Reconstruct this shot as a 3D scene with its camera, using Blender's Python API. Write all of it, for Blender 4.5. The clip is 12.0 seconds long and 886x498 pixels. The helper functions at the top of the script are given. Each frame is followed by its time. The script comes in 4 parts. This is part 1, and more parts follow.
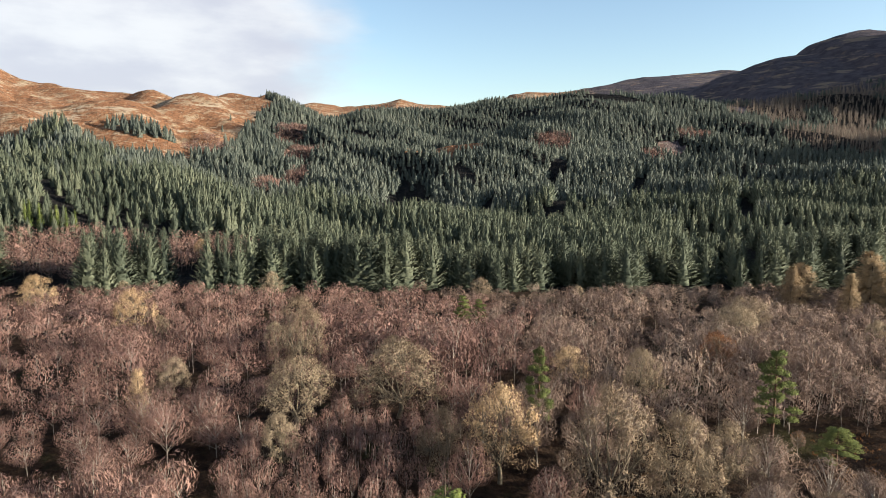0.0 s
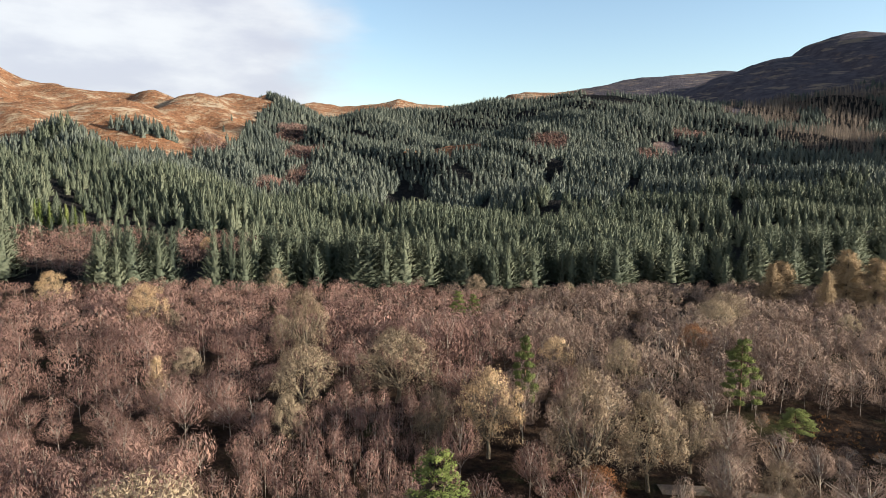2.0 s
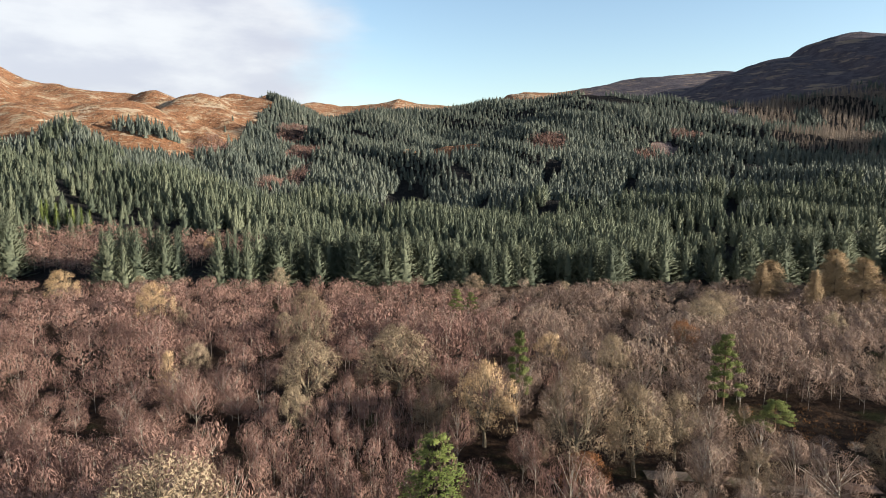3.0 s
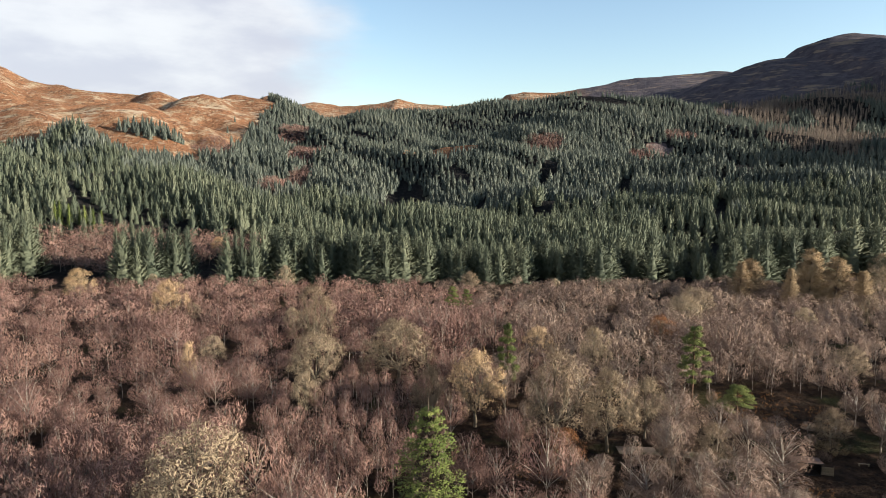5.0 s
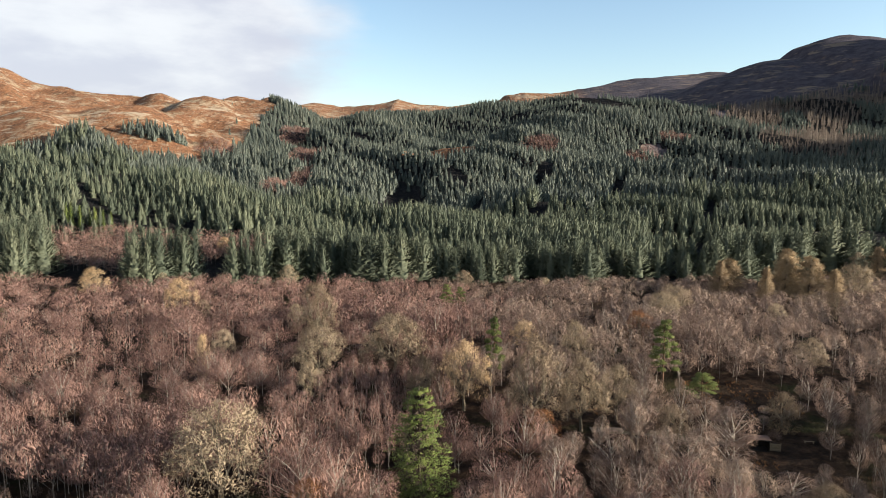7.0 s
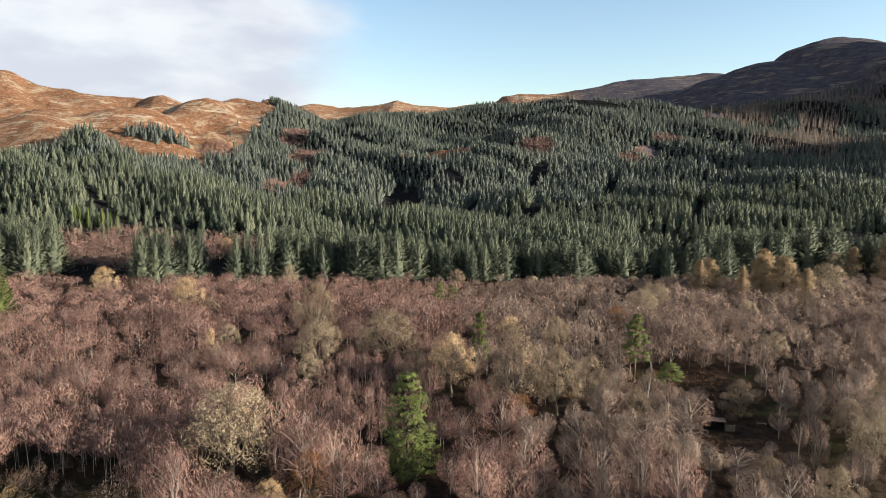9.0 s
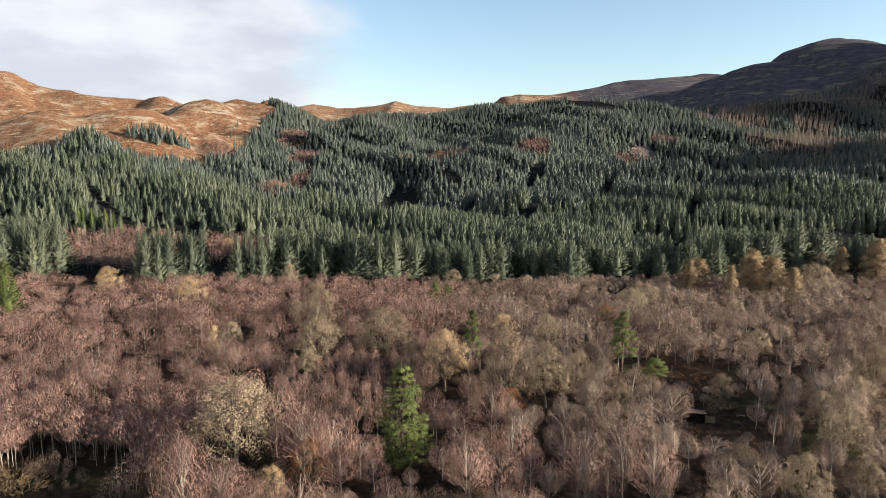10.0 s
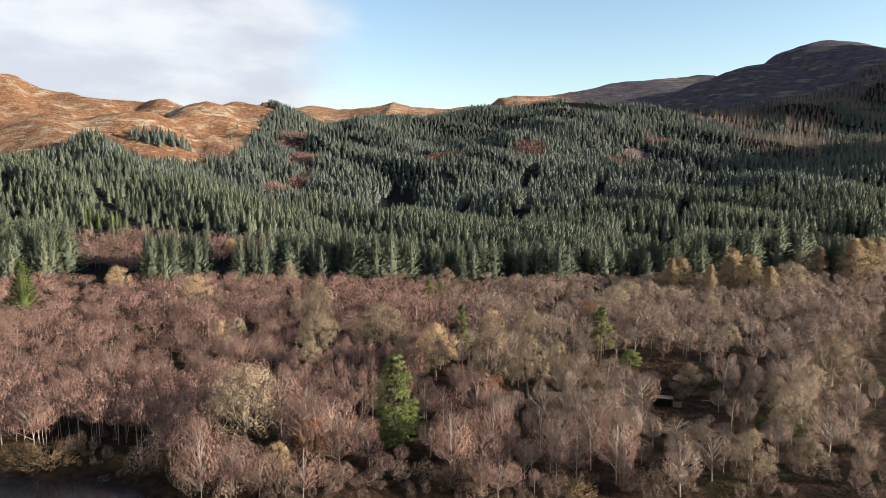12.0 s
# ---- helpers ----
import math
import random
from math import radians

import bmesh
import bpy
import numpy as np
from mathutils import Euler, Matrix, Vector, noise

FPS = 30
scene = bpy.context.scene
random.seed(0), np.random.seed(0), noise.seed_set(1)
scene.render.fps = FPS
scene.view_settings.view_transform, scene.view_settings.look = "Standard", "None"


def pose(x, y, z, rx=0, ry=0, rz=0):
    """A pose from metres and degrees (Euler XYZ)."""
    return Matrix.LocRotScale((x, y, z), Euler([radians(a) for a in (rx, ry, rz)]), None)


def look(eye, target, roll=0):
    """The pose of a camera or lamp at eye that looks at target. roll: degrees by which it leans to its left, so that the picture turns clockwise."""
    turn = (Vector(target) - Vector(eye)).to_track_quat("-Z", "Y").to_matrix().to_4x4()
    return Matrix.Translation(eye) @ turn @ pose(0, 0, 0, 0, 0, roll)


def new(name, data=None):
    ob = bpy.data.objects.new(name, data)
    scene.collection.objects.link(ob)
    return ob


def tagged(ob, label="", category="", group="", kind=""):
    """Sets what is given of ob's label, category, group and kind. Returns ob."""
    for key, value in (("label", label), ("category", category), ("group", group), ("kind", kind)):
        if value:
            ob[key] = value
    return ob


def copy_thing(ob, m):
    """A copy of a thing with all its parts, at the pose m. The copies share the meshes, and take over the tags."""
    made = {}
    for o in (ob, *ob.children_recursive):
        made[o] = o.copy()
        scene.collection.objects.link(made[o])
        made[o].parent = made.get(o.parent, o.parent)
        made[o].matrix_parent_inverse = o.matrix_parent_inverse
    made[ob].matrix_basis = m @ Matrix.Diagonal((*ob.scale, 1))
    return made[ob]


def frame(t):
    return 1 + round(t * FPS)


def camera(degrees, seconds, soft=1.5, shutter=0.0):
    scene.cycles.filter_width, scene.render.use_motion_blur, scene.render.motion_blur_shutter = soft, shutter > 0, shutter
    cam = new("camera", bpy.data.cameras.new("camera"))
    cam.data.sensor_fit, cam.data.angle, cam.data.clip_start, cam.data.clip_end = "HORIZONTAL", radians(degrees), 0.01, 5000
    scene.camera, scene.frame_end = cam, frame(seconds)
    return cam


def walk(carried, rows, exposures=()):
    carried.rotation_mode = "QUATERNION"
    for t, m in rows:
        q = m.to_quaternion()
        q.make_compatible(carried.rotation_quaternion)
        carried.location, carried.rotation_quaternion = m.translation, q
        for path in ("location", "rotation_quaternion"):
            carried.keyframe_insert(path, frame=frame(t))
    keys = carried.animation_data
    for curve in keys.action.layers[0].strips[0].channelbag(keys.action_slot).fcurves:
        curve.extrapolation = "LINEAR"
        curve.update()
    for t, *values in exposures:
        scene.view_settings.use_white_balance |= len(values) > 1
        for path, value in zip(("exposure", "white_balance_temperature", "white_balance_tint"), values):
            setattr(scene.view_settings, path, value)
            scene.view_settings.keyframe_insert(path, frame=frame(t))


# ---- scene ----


def aim(x, y, z, yaw, pitch, roll):
    """The pose of the drone's camera: metres, and degrees to the left, up and of lean."""
    return pose(x, y, z, 0, 0, yaw) @ pose(0, 0, 0, 90 + pitch) @ pose(0, 0, 0, 0, 0, roll)


cam = camera(68.56, 12.0, soft=0.88)
walk(cam, [
    (0, aim(0.00, 0.00, 53.00, 0.000, -7.000, 0.000)),
    (1, aim(0.56, -5.01, 53.28, -0.050, -7.028, 0.051)),
    (2, aim(0.88, -10.82, 53.88, -0.088, -7.074, 0.080)),
    (3, aim(1.14, -17.19, 54.70, -0.117, -7.129, 0.093)),
    (4, aim(1.49, -23.95, 55.66, -0.137, -7.186, 0.096)),
    (5, aim(2.04, -30.92, 56.71, -0.152, -7.237, 0.093)),
    (6, aim(2.83, -37.98, 57.78, -0.164, -7.279, 0.086)),
    (7, aim(3.87, -45.06, 58.83, -0.176, -7.310, 0.078)),
    (8, aim(5.13, -52.09, 59.85, -0.192, -7.329, 0.068)),
    (9, aim(6.53, -59.07, 60.81, -0.216, -7.338, 0.056)),
    (10, aim(7.95, -66.00, 61.72, -0.253, -7.338, 0.040)),
    (11, aim(9.21, -72.95, 62.59, -0.306, -7.336, 0.018)),
    (12, aim(10.11, -80.00, 63.45, -0.381, -7.338, -0.015)),
])

# ---- light ----
SUN_AZ, SUN_EL = radians(107), radians(15.5)   # clockwise from +y; height of the low autumn sun
sun_way = Vector((math.sin(SUN_AZ) * math.cos(SUN_EL), math.cos(SUN_AZ) * math.cos(SUN_EL), math.sin(SUN_EL)))
sun = new("sun", bpy.data.lights.new("sun", "SUN"))
sun.data.energy, sun.data.angle, sun.data.color = 5.0, radians(0.6), (1.0, 0.89, 0.75)
sun.matrix_world = look(sun_way * 100, (0, 0, 0))
scene.view_settings.exposure = 1.625


class Nodes:
    """A short hand for node trees."""

    def __init__(self, tree):
        self.tree = tree
        tree.nodes.clear()

    def add(self, kind, inputs=None, operation="", attribute=""):
        n = self.tree.nodes.new(kind)
        if operation:
            n.operation = operation
        if attribute:
            n.attribute_name = attribute
        for key, value in (inputs or {}).items():
            if isinstance(value, bpy.types.NodeSocket):
                self.tree.links.new(value, n.inputs[key])
            else:
                n.inputs[key].default_value = value
        return n

    def math(self, op, a, b=0.0, c=0.0, clamp=False):
        n = self.add("ShaderNodeMath", {0: a, 1: b, 2: c}, operation=op)
        n.use_clamp = clamp
        return n.outputs[0]

    def mix(self, fac, a, b):
        n = self.add("ShaderNodeMix")
        n.data_type = "RGBA"
        for key, value in ((0, fac), (6, a), (7, b)):
            if isinstance(value, bpy.types.NodeSocket):
                self.tree.links.new(value, n.inputs[key])
            else:
                n.inputs[key].default_value = value if key == 0 else (*value, 1)
        return n.outputs[2]

    def noise(self, where, scale, detail=4.0, rough=0.55):
        return self.add("ShaderNodeTexNoise", {"Vector": where, "Scale": scale, "Detail": detail, "Roughness": rough}).outputs["Fac"]

    def span(self, value, lo, hi):
        n = self.add("ShaderNodeMapRange", {0: value, 1: lo, 2: hi, 3: 0.0, 4: 1.0})
        n.interpolation_type = "SMOOTHSTEP"
        return n.outputs[0]


def make_world():
    world = bpy.data.worlds.new("sky")
    scene.world, world.use_nodes = world, True
    g = Nodes(world.node_tree)
    sky = g.add("ShaderNodeTexSky")
    sky.sky_type, sky.sun_disc, sky.sun_elevation, sky.sun_rotation = "NISHITA", False, SUN_EL, SUN_AZ
    sky.air_density, sky.dust_density, sky.ozone_density = 1.0, 0.6, 1.4
    lit = g.add("ShaderNodeVectorMath", {0: sky.outputs[0], "Scale": 0.078}, operation="SCALE").outputs[0]
    way = g.add("ShaderNodeTexCoord").outputs["Generated"]
    xyz = g.add("ShaderNodeSeparateXYZ", {0: way}).outputs
    streak = g.add("ShaderNodeMapping", {0: way, 3: (1.0, 1.0, 3.0)}).outputs[0]
    soft = g.noise(streak, 3.2, 5.0, 0.5)
    # a bank of thin high cloud fills the western half of the sky
    edge = g.math("ADD", g.math("MULTIPLY", xyz[0], -1.0), g.math("MULTIPLY", xyz[2], -0.45))
    edge = g.math("ADD", edge, g.math("MULTIPLY", g.math("SUBTRACT", soft, 0.5), 0.34))
    mask = g.math("MULTIPLY", g.span(edge, 0.03, 0.16), 0.92)
    body = g.mix(g.span(g.noise(streak, 4.5, 6.0, 0.55), 0.35, 0.68), (0.223, 0.230, 0.261), (0.305, 0.310, 0.320))
    out = g.mix(mask, (0, 0, 0), body)
    g.tree.links.new(lit, out.node.inputs[6])
    back = g.add("ShaderNodeBackground", {0: out, 1: 1.0})
    g.add("ShaderNodeOutputWorld", {0: back.outputs[0]})


make_world()


# ---- materials ----
def material(name):
    m = bpy.data.materials.new(name)
    m.use_nodes = True
    return m, Nodes(m.node_tree)


def finish(g, colour, rough=0.8, gloss=0.2, bump=None, depth=0.3, metal=0.0, thin=0.0):
    b = g.add("ShaderNodeBsdfPrincipled", {"Base Color": colour, "Roughness": rough, "Specular IOR Level": gloss, "Metallic": metal})
    if bump is not None:
        n = g.add("ShaderNodeBump", {"Height": bump, "Distance": depth})
        g.tree.links.new(n.outputs[0], b.inputs["Normal"])
    if thin:
        # thin foliage: part of the light goes through it
        leaf = g.add("ShaderNodeBsdfTranslucent", {"Color": colour})
        b = g.add("ShaderNodeMixShader", {0: thin, 1: b.outputs[0], 2: leaf.outputs[0]})
    g.add("ShaderNodeOutputMaterial", {0: b.outputs[0]})


def plant(name, dark, mid, light, patch=0.02, rough=0.75, gloss=0.15, thin=0.22):
    """Leaves, needles and twigs: a tone for each plant, one for each sprig, and drifts across the ground."""
    m, g = material(name)
    own = g.add("ShaderNodeObjectInfo").outputs["Random"]
    tone = g.add("ShaderNodeAttribute", attribute="tone").outputs["Fac"]
    geo = g.add("ShaderNodeNewGeometry")
    each = g.math("FRACT", g.math("ADD", own, tone))
    sprig = geo.outputs["Random Per Island"]
    drift = g.span(g.noise(geo.outputs["Position"], patch, 3.0), 0.3, 0.7)
    fac = g.math("ADD", g.math("MULTIPLY", each, 0.60), g.math("MULTIPLY", sprig, 0.05))
    fac = g.math("ADD", fac, g.math("MULTIPLY", drift, 0.35))
    low = g.mix(g.span(fac, 0.0, 0.55), dark, mid)
    finish(g, g.mix(g.span(fac, 0.45, 1.0), low, light), rough, gloss, thin=thin)
    return m


def bark(name, dark, light, scale=3.0):
    m, g = material(name)
    where = g.add("ShaderNodeTexCoord").outputs["Object"]
    n = g.noise(where, scale, 5.0, 0.65)
    finish(g, g.mix(g.span(n, 0.3, 0.7), dark, light), 0.85, 0.15, n, 0.03)
    return m


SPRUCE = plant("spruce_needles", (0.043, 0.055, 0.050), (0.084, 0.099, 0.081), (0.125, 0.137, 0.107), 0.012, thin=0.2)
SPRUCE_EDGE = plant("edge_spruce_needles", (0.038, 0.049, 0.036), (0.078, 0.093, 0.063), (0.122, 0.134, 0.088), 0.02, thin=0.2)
FIR = plant("fir_needles", (0.026, 0.039, 0.010), (0.067, 0.089, 0.023), (0.139, 0.160, 0.046), 0.2, thin=0.1)
PINE = plant("pine_needles", (0.045, 0.059, 0.018), (0.098, 0.118, 0.036), (0.164, 0.184, 0.061), 0.2)
TWIG_RED = plant("birch_twigs_red", (0.119, 0.068, 0.057), (0.187, 0.112, 0.092), (0.263, 0.164, 0.130), 0.03)
TWIG_GREY = plant("birch_twigs_grey", (0.114, 0.079, 0.063), (0.189, 0.133, 0.105), (0.272, 0.204, 0.157), 0.03)
OAK_TWIG = plant("oak_twigs_lichen", (0.166, 0.124, 0.083), (0.249, 0.194, 0.130), (0.322, 0.260, 0.178), 0.15)
ASH_TWIG = plant("ash_twigs_brown", (0.135, 0.100, 0.066), (0.209, 0.157, 0.107), (0.283, 0.220, 0.153), 0.15)
OAK_GOLD = plant("oak_leaves_gold", (0.221, 0.144, 0.078), (0.354, 0.246, 0.139), (0.476, 0.348, 0.211), 0.15)
RUST = plant("beech_leaves_rust", (0.112, 0.048, 0.022), (0.194, 0.089, 0.038), (0.269, 0.142, 0.060), 0.15)
LARCH = plant("larch_needles_gold", (0.176, 0.125, 0.075), (0.258, 0.189, 0.113), (0.340, 0.250, 0.143), 0.08)
LARCH_PALE = plant("larch_twigs_pale", (0.105, 0.083, 0.068), (0.164, 0.133, 0.107), (0.223, 0.183, 0.146), 0.02)
WILLOW = plant("willow_twigs", (0.116, 0.075, 0.038), (0.186, 0.126, 0.066), (0.249, 0.181, 0.101), 0.2)
BRACKEN = plant("bracken_fronds", (0.097, 0.045, 0.016), (0.179, 0.086, 0.031), (0.269, 0.149, 0.060), 0.1)
BARK_BIRCH = bark("birch_bark", (0.131, 0.107, 0.086), (0.361, 0.324, 0.275))
BARK_OAK = bark("oak_bark", (0.082, 0.066, 0.046), (0.176, 0.148, 0.105))
BARK_DARK = bark("conifer_bark", (0.034, 0.026, 0.021), (0.086, 0.063, 0.048))
BARK_PINE = bark("pine_bark", (0.061, 0.037, 0.025), (0.127, 0.078, 0.049))
BARK_DEAD = bark("dead_wood", (0.123, 0.115, 0.102), (0.246, 0.230, 0.205))


def make_ground():
    m, g = material("hillside_ground")
    where = g.add("ShaderNodeNewGeometry").outputs["Position"]
    moor = g.add("ShaderNodeAttribute", attribute="moor").outputs["Fac"]
    heath = g.add("ShaderNodeAttribute", attribute="heath").outputs["Fac"]
    turf = g.add("ShaderNodeAttribute", attribute="turf").outputs["Fac"]
    big, mid = g.noise(where, 0.011, 5.0, 0.6), g.noise(where, 0.06, 6.0, 0.65)
    fine, tiny = g.noise(where, 0.35, 6.0, 0.7), g.noise(where, 2.2, 4.0, 0.7)
    # woodland floor: leaf litter, moss and bracken
    litter = g.mix(g.span(fine, 0.35, 0.68), (0.016, 0.011, 0.008), (0.054, 0.034, 0.022))
    litter = g.mix(g.span(mid, 0.55, 0.68), litter, (0.024, 0.026, 0.011))
    litter = g.mix(g.math("MULTIPLY", turf, g.span(tiny, 0.2, 0.6)), litter, (0.033, 0.035, 0.012))
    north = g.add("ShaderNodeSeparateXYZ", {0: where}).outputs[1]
    # needle litter under the spruces, their shade put into its blue-black colour
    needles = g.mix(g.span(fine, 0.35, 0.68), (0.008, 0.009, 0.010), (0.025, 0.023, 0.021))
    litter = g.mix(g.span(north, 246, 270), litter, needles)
    # open moor: rusty bracken, straw grass and dark heather
    rust = g.mix(g.span(fine, 0.3, 0.7), (0.143, 0.064, 0.033), (0.258, 0.138, 0.075))
    straw = g.mix(g.span(tiny, 0.3, 0.7), (0.254, 0.190, 0.123), (0.361, 0.291, 0.201))
    open_moor = g.mix(g.span(g.math("ADD", g.math("MULTIPLY", mid, 0.65), g.math("MULTIPLY", big, 0.35)), 0.50, 0.62), rust, straw)
    open_moor = g.mix(g.math("MULTIPLY", g.span(g.noise(where, 0.05, 7.0, 0.75), 0.53, 0.62), 0.55), open_moor, (0.057, 0.037, 0.026))
    tussock = g.noise(where, 0.16, 8.0, 0.8)
    open_moor = g.mix(g.math("MULTIPLY", g.span(tussock, 0.50, 0.60), 0.6), open_moor, (0.061, 0.038, 0.025))
    streaky = g.add("ShaderNodeMapping", {0: where, 3: (0.35, 1.0, 2.6)}).outputs[0]
    open_moor = g.mix(g.math("MULTIPLY", g.span(g.noise(streaky, 0.05, 7.0, 0.72), 0.55, 0.63), 0.85), open_moor, (0.353, 0.299, 0.221))
    open_moor = g.mix(g.math("MULTIPLY", g.span(g.noise(streaky, 0.09, 8.0, 0.75), 0.58, 0.66), 0.7), open_moor, (0.051, 0.039, 0.031))
    open_moor = g.mix(g.math("MULTIPLY", g.span(g.noise(where, 0.22, 7.0, 0.8), 0.57, 0.64), 0.75), open_moor, (0.353, 0.303, 0.230))
    dark = g.mix(g.span(mid, 0.35, 0.65), (0.046, 0.043, 0.052), (0.082, 0.072, 0.080))
    dark = g.mix(g.span(g.noise(where, 0.025, 7.0, 0.7), 0.58, 0.7), dark, (0.135, 0.097, 0.075))
    # sunlit streaks along the dark hill, painted into its colour
    sun_streaks = g.add("ShaderNodeMapping", {0: where, 3: (0.4, 0.7, 3.5)}).outputs[0]
    dark = g.mix(g.math("MULTIPLY", g.span(g.noise(sun_streaks, 0.03, 7.0, 0.7), 0.54, 0.62), 0.8), dark, (0.197, 0.156, 0.115))
    open_moor = g.mix(heath, open_moor, dark)
    ragged = g.span(g.math("ADD", moor, g.math("MULTIPLY", g.math("SUBTRACT", mid, 0.5), 0.9)), 0.38, 0.62)
    height = g.math("ADD", g.math("MULTIPLY", fine, 1.0), g.math("ADD", g.math("MULTIPLY", tiny, 0.25), g.math("MULTIPLY", mid, 2.2)))
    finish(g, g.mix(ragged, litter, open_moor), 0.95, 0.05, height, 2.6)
    return m


def make_track():
    m, g = material("stony_track")
    where = g.add("ShaderNodeNewGeometry").outputs["Position"]
    fine, big = g.noise(where, 3.0, 6.0, 0.7), g.noise(where, 0.4, 4.0, 0.6)
    dirt = g.mix(g.span(fine, 0.3, 0.7), (0.070, 0.054, 0.043), (0.156, 0.127, 0.102))
    finish(g, g.mix(g.span(big, 0.52, 0.68), dirt, (0.041, 0.041, 0.018)), 0.92, 0.1, fine, 0.05)
    return m


def make_water():
    m, g = material("dark_loch_water")
    where = g.add("ShaderNodeNewGeometry").outputs["Position"]
    ripple = g.math("ADD", g.noise(where, 0.9, 4.0), g.math("MULTIPLY", g.noise(where, 0.12, 3.0), 2.0))
    finish(g, (0.006, 0.008, 0.012, 1), 0.06, 0.3, ripple, 0.03)
    return m


def boards(name, dark, light, scale=6.0):
    m, g = material(name)
    where = g.add("ShaderNodeMapping", {0: g.add("ShaderNodeTexCoord").outputs["Object"], 3: (1.0, 1.0, 9.0)}).outputs[0]
    n = g.noise(where, scale, 6.0, 0.65)
    own = g.add("ShaderNodeObjectInfo").outputs["Random"]
    fac = g.math("ADD", g.math("MULTIPLY", g.span(n, 0.3, 0.7), 0.6), g.math("MULTIPLY", own, 0.4))
    finish(g, g.mix(fac, dark, light), 0.8, 0.2, n, 0.004)
    return m


GROUND, WATER, TRACK = make_ground(), make_water(), make_track()
TIMBER_DARK = boards("tarred_timber", (0.011, 0.010, 0.008), (0.034, 0.029, 0.024))
TIMBER_TAN = boards("weathered_timber", (0.115, 0.086, 0.052), (0.218, 0.166, 0.103))
ROOF_FELT = boards("roof_felt", (0.057, 0.034, 0.026), (0.115, 0.071, 0.052), 3.0)


# ---- the land ----
def lattice(x, y, seed):
    """Smooth value noise from -1 to 1 on arrays."""
    x, y = np.asarray(x, float), np.asarray(y, float)
    i, j = np.floor(x), np.floor(y)
    u, v = x - i, y - j
    u, v = u * u * (3 - 2 * u), v * v * (3 - 2 * v)

    def corner(a, b):
        n = np.sin(a * 127.1 + b * 311.7 + seed * 74.7) * 43758.5453
        return n - np.floor(n)

    low = corner(i, j) * (1 - u) + corner(i + 1, j) * u
    high = corner(i, j + 1) * (1 - u) + corner(i + 1, j + 1) * u
    return 2 * (low * (1 - v) + high * v) - 1


def rough_land(x, y, size, octaves, seed):
    total, gain = 0.0, 1.0
    for n in range(octaves):
        total = total + gain * lattice(x / size * 2**n, y / size * 2**n, seed + n)
        gain *= 0.5
    return total


def ramp(v, k):
    return k * np.logaddexp(0, v / k)


def shore(x):
    """How far north the loch reaches."""
    return 31 + 16 * np.clip((-x - 38) / 20, 0, 1) + 1.4 * np.sin(x * 0.21) + 0.8 * np.sin(x * 0.53 + 1)


# swellings of the hillside: x, y, height, half widths; the last two are unseen, added to shade the right-hand hill
SWELLS = [
    (-400, 700, 81, 180, 140), (-240, 770, 21, 120, 110), (0, 700, 34, 170, 130), (80, 1060, 74, 200, 140),
    (-140, 1000, 40, 130, 150), (480, 900, 72, 170, 150), (720, 800, 48, 190, 170), (330, 470, 16, 130, 100),
    (-230, 390, 36, 120, 80), (-330, 520, 34, 130, 100), (220, 900, 66, 140, 130), (-620, 620, 15, 180, 150),
    (550, 560, 36, 160, 120), (-180, 620, -9, 120, 100), (-290, 1085, 93, 55, 60),
    (265, 1065, 10, 95, 80), (-32, 565, -10, 28, 75), (1500, 770, 740, 260, 230), (1500, 250, 450, 200, 260),
]
# crest lines: their distance, slopes before and behind, rounding, and (x, height) along them
MOOR_CREST = (972, 0.26, 0.35, 8, [(-1500, 250), (-798, 225), (-664, 205), (-631, 189), (-580, 176), (-551, 167), (-500, 164), (-448, 152),
                                   (-431, 156), (-408, 157), (-379, 146), (-355, 157), (-321, 157), (-298, 151), (-250, 142), (-200, 126), (-120, 80), (0, 0)])
FAR_CREST = (1720, 0.22, 0.30, 10, [(-1100, 60), (-448, 212), (-330, 223), (-259, 211), (-219, 212), (-142, 224), (-108, 233), (-68, 222),
                                    (31, 212), (148, 225), (169, 244), (209, 250), (288, 247), (409, 268), (510, 286), (610, 293), (700, 305), (790, 296), (2000, 300)])
HEATH_CREST = (1250, 0.36, 0.40, 14, [(0, 0), (462, 199), (515, 224), (558, 236), (594, 253), (640, 263), (666, 266), (687, 286), (729, 300),
                                      (772, 309), (816, 304), (858, 298), (982, 280), (1500, 330), (2500, 300)])


def crest(x, y, ridge):
    far, before, behind, rounding, line = ridge
    top = np.interp(x, [p[0] for p in line], [p[1] for p in line])
    d = y - far
    return top - (np.sqrt((np.where(d < 0, before, behind) * d) ** 2 + rounding**2) - rounding)


def merge(a, b, k=4.0):
    return np.maximum(a, b) + 0.5 * k * np.exp(-np.abs(a - b) / k)


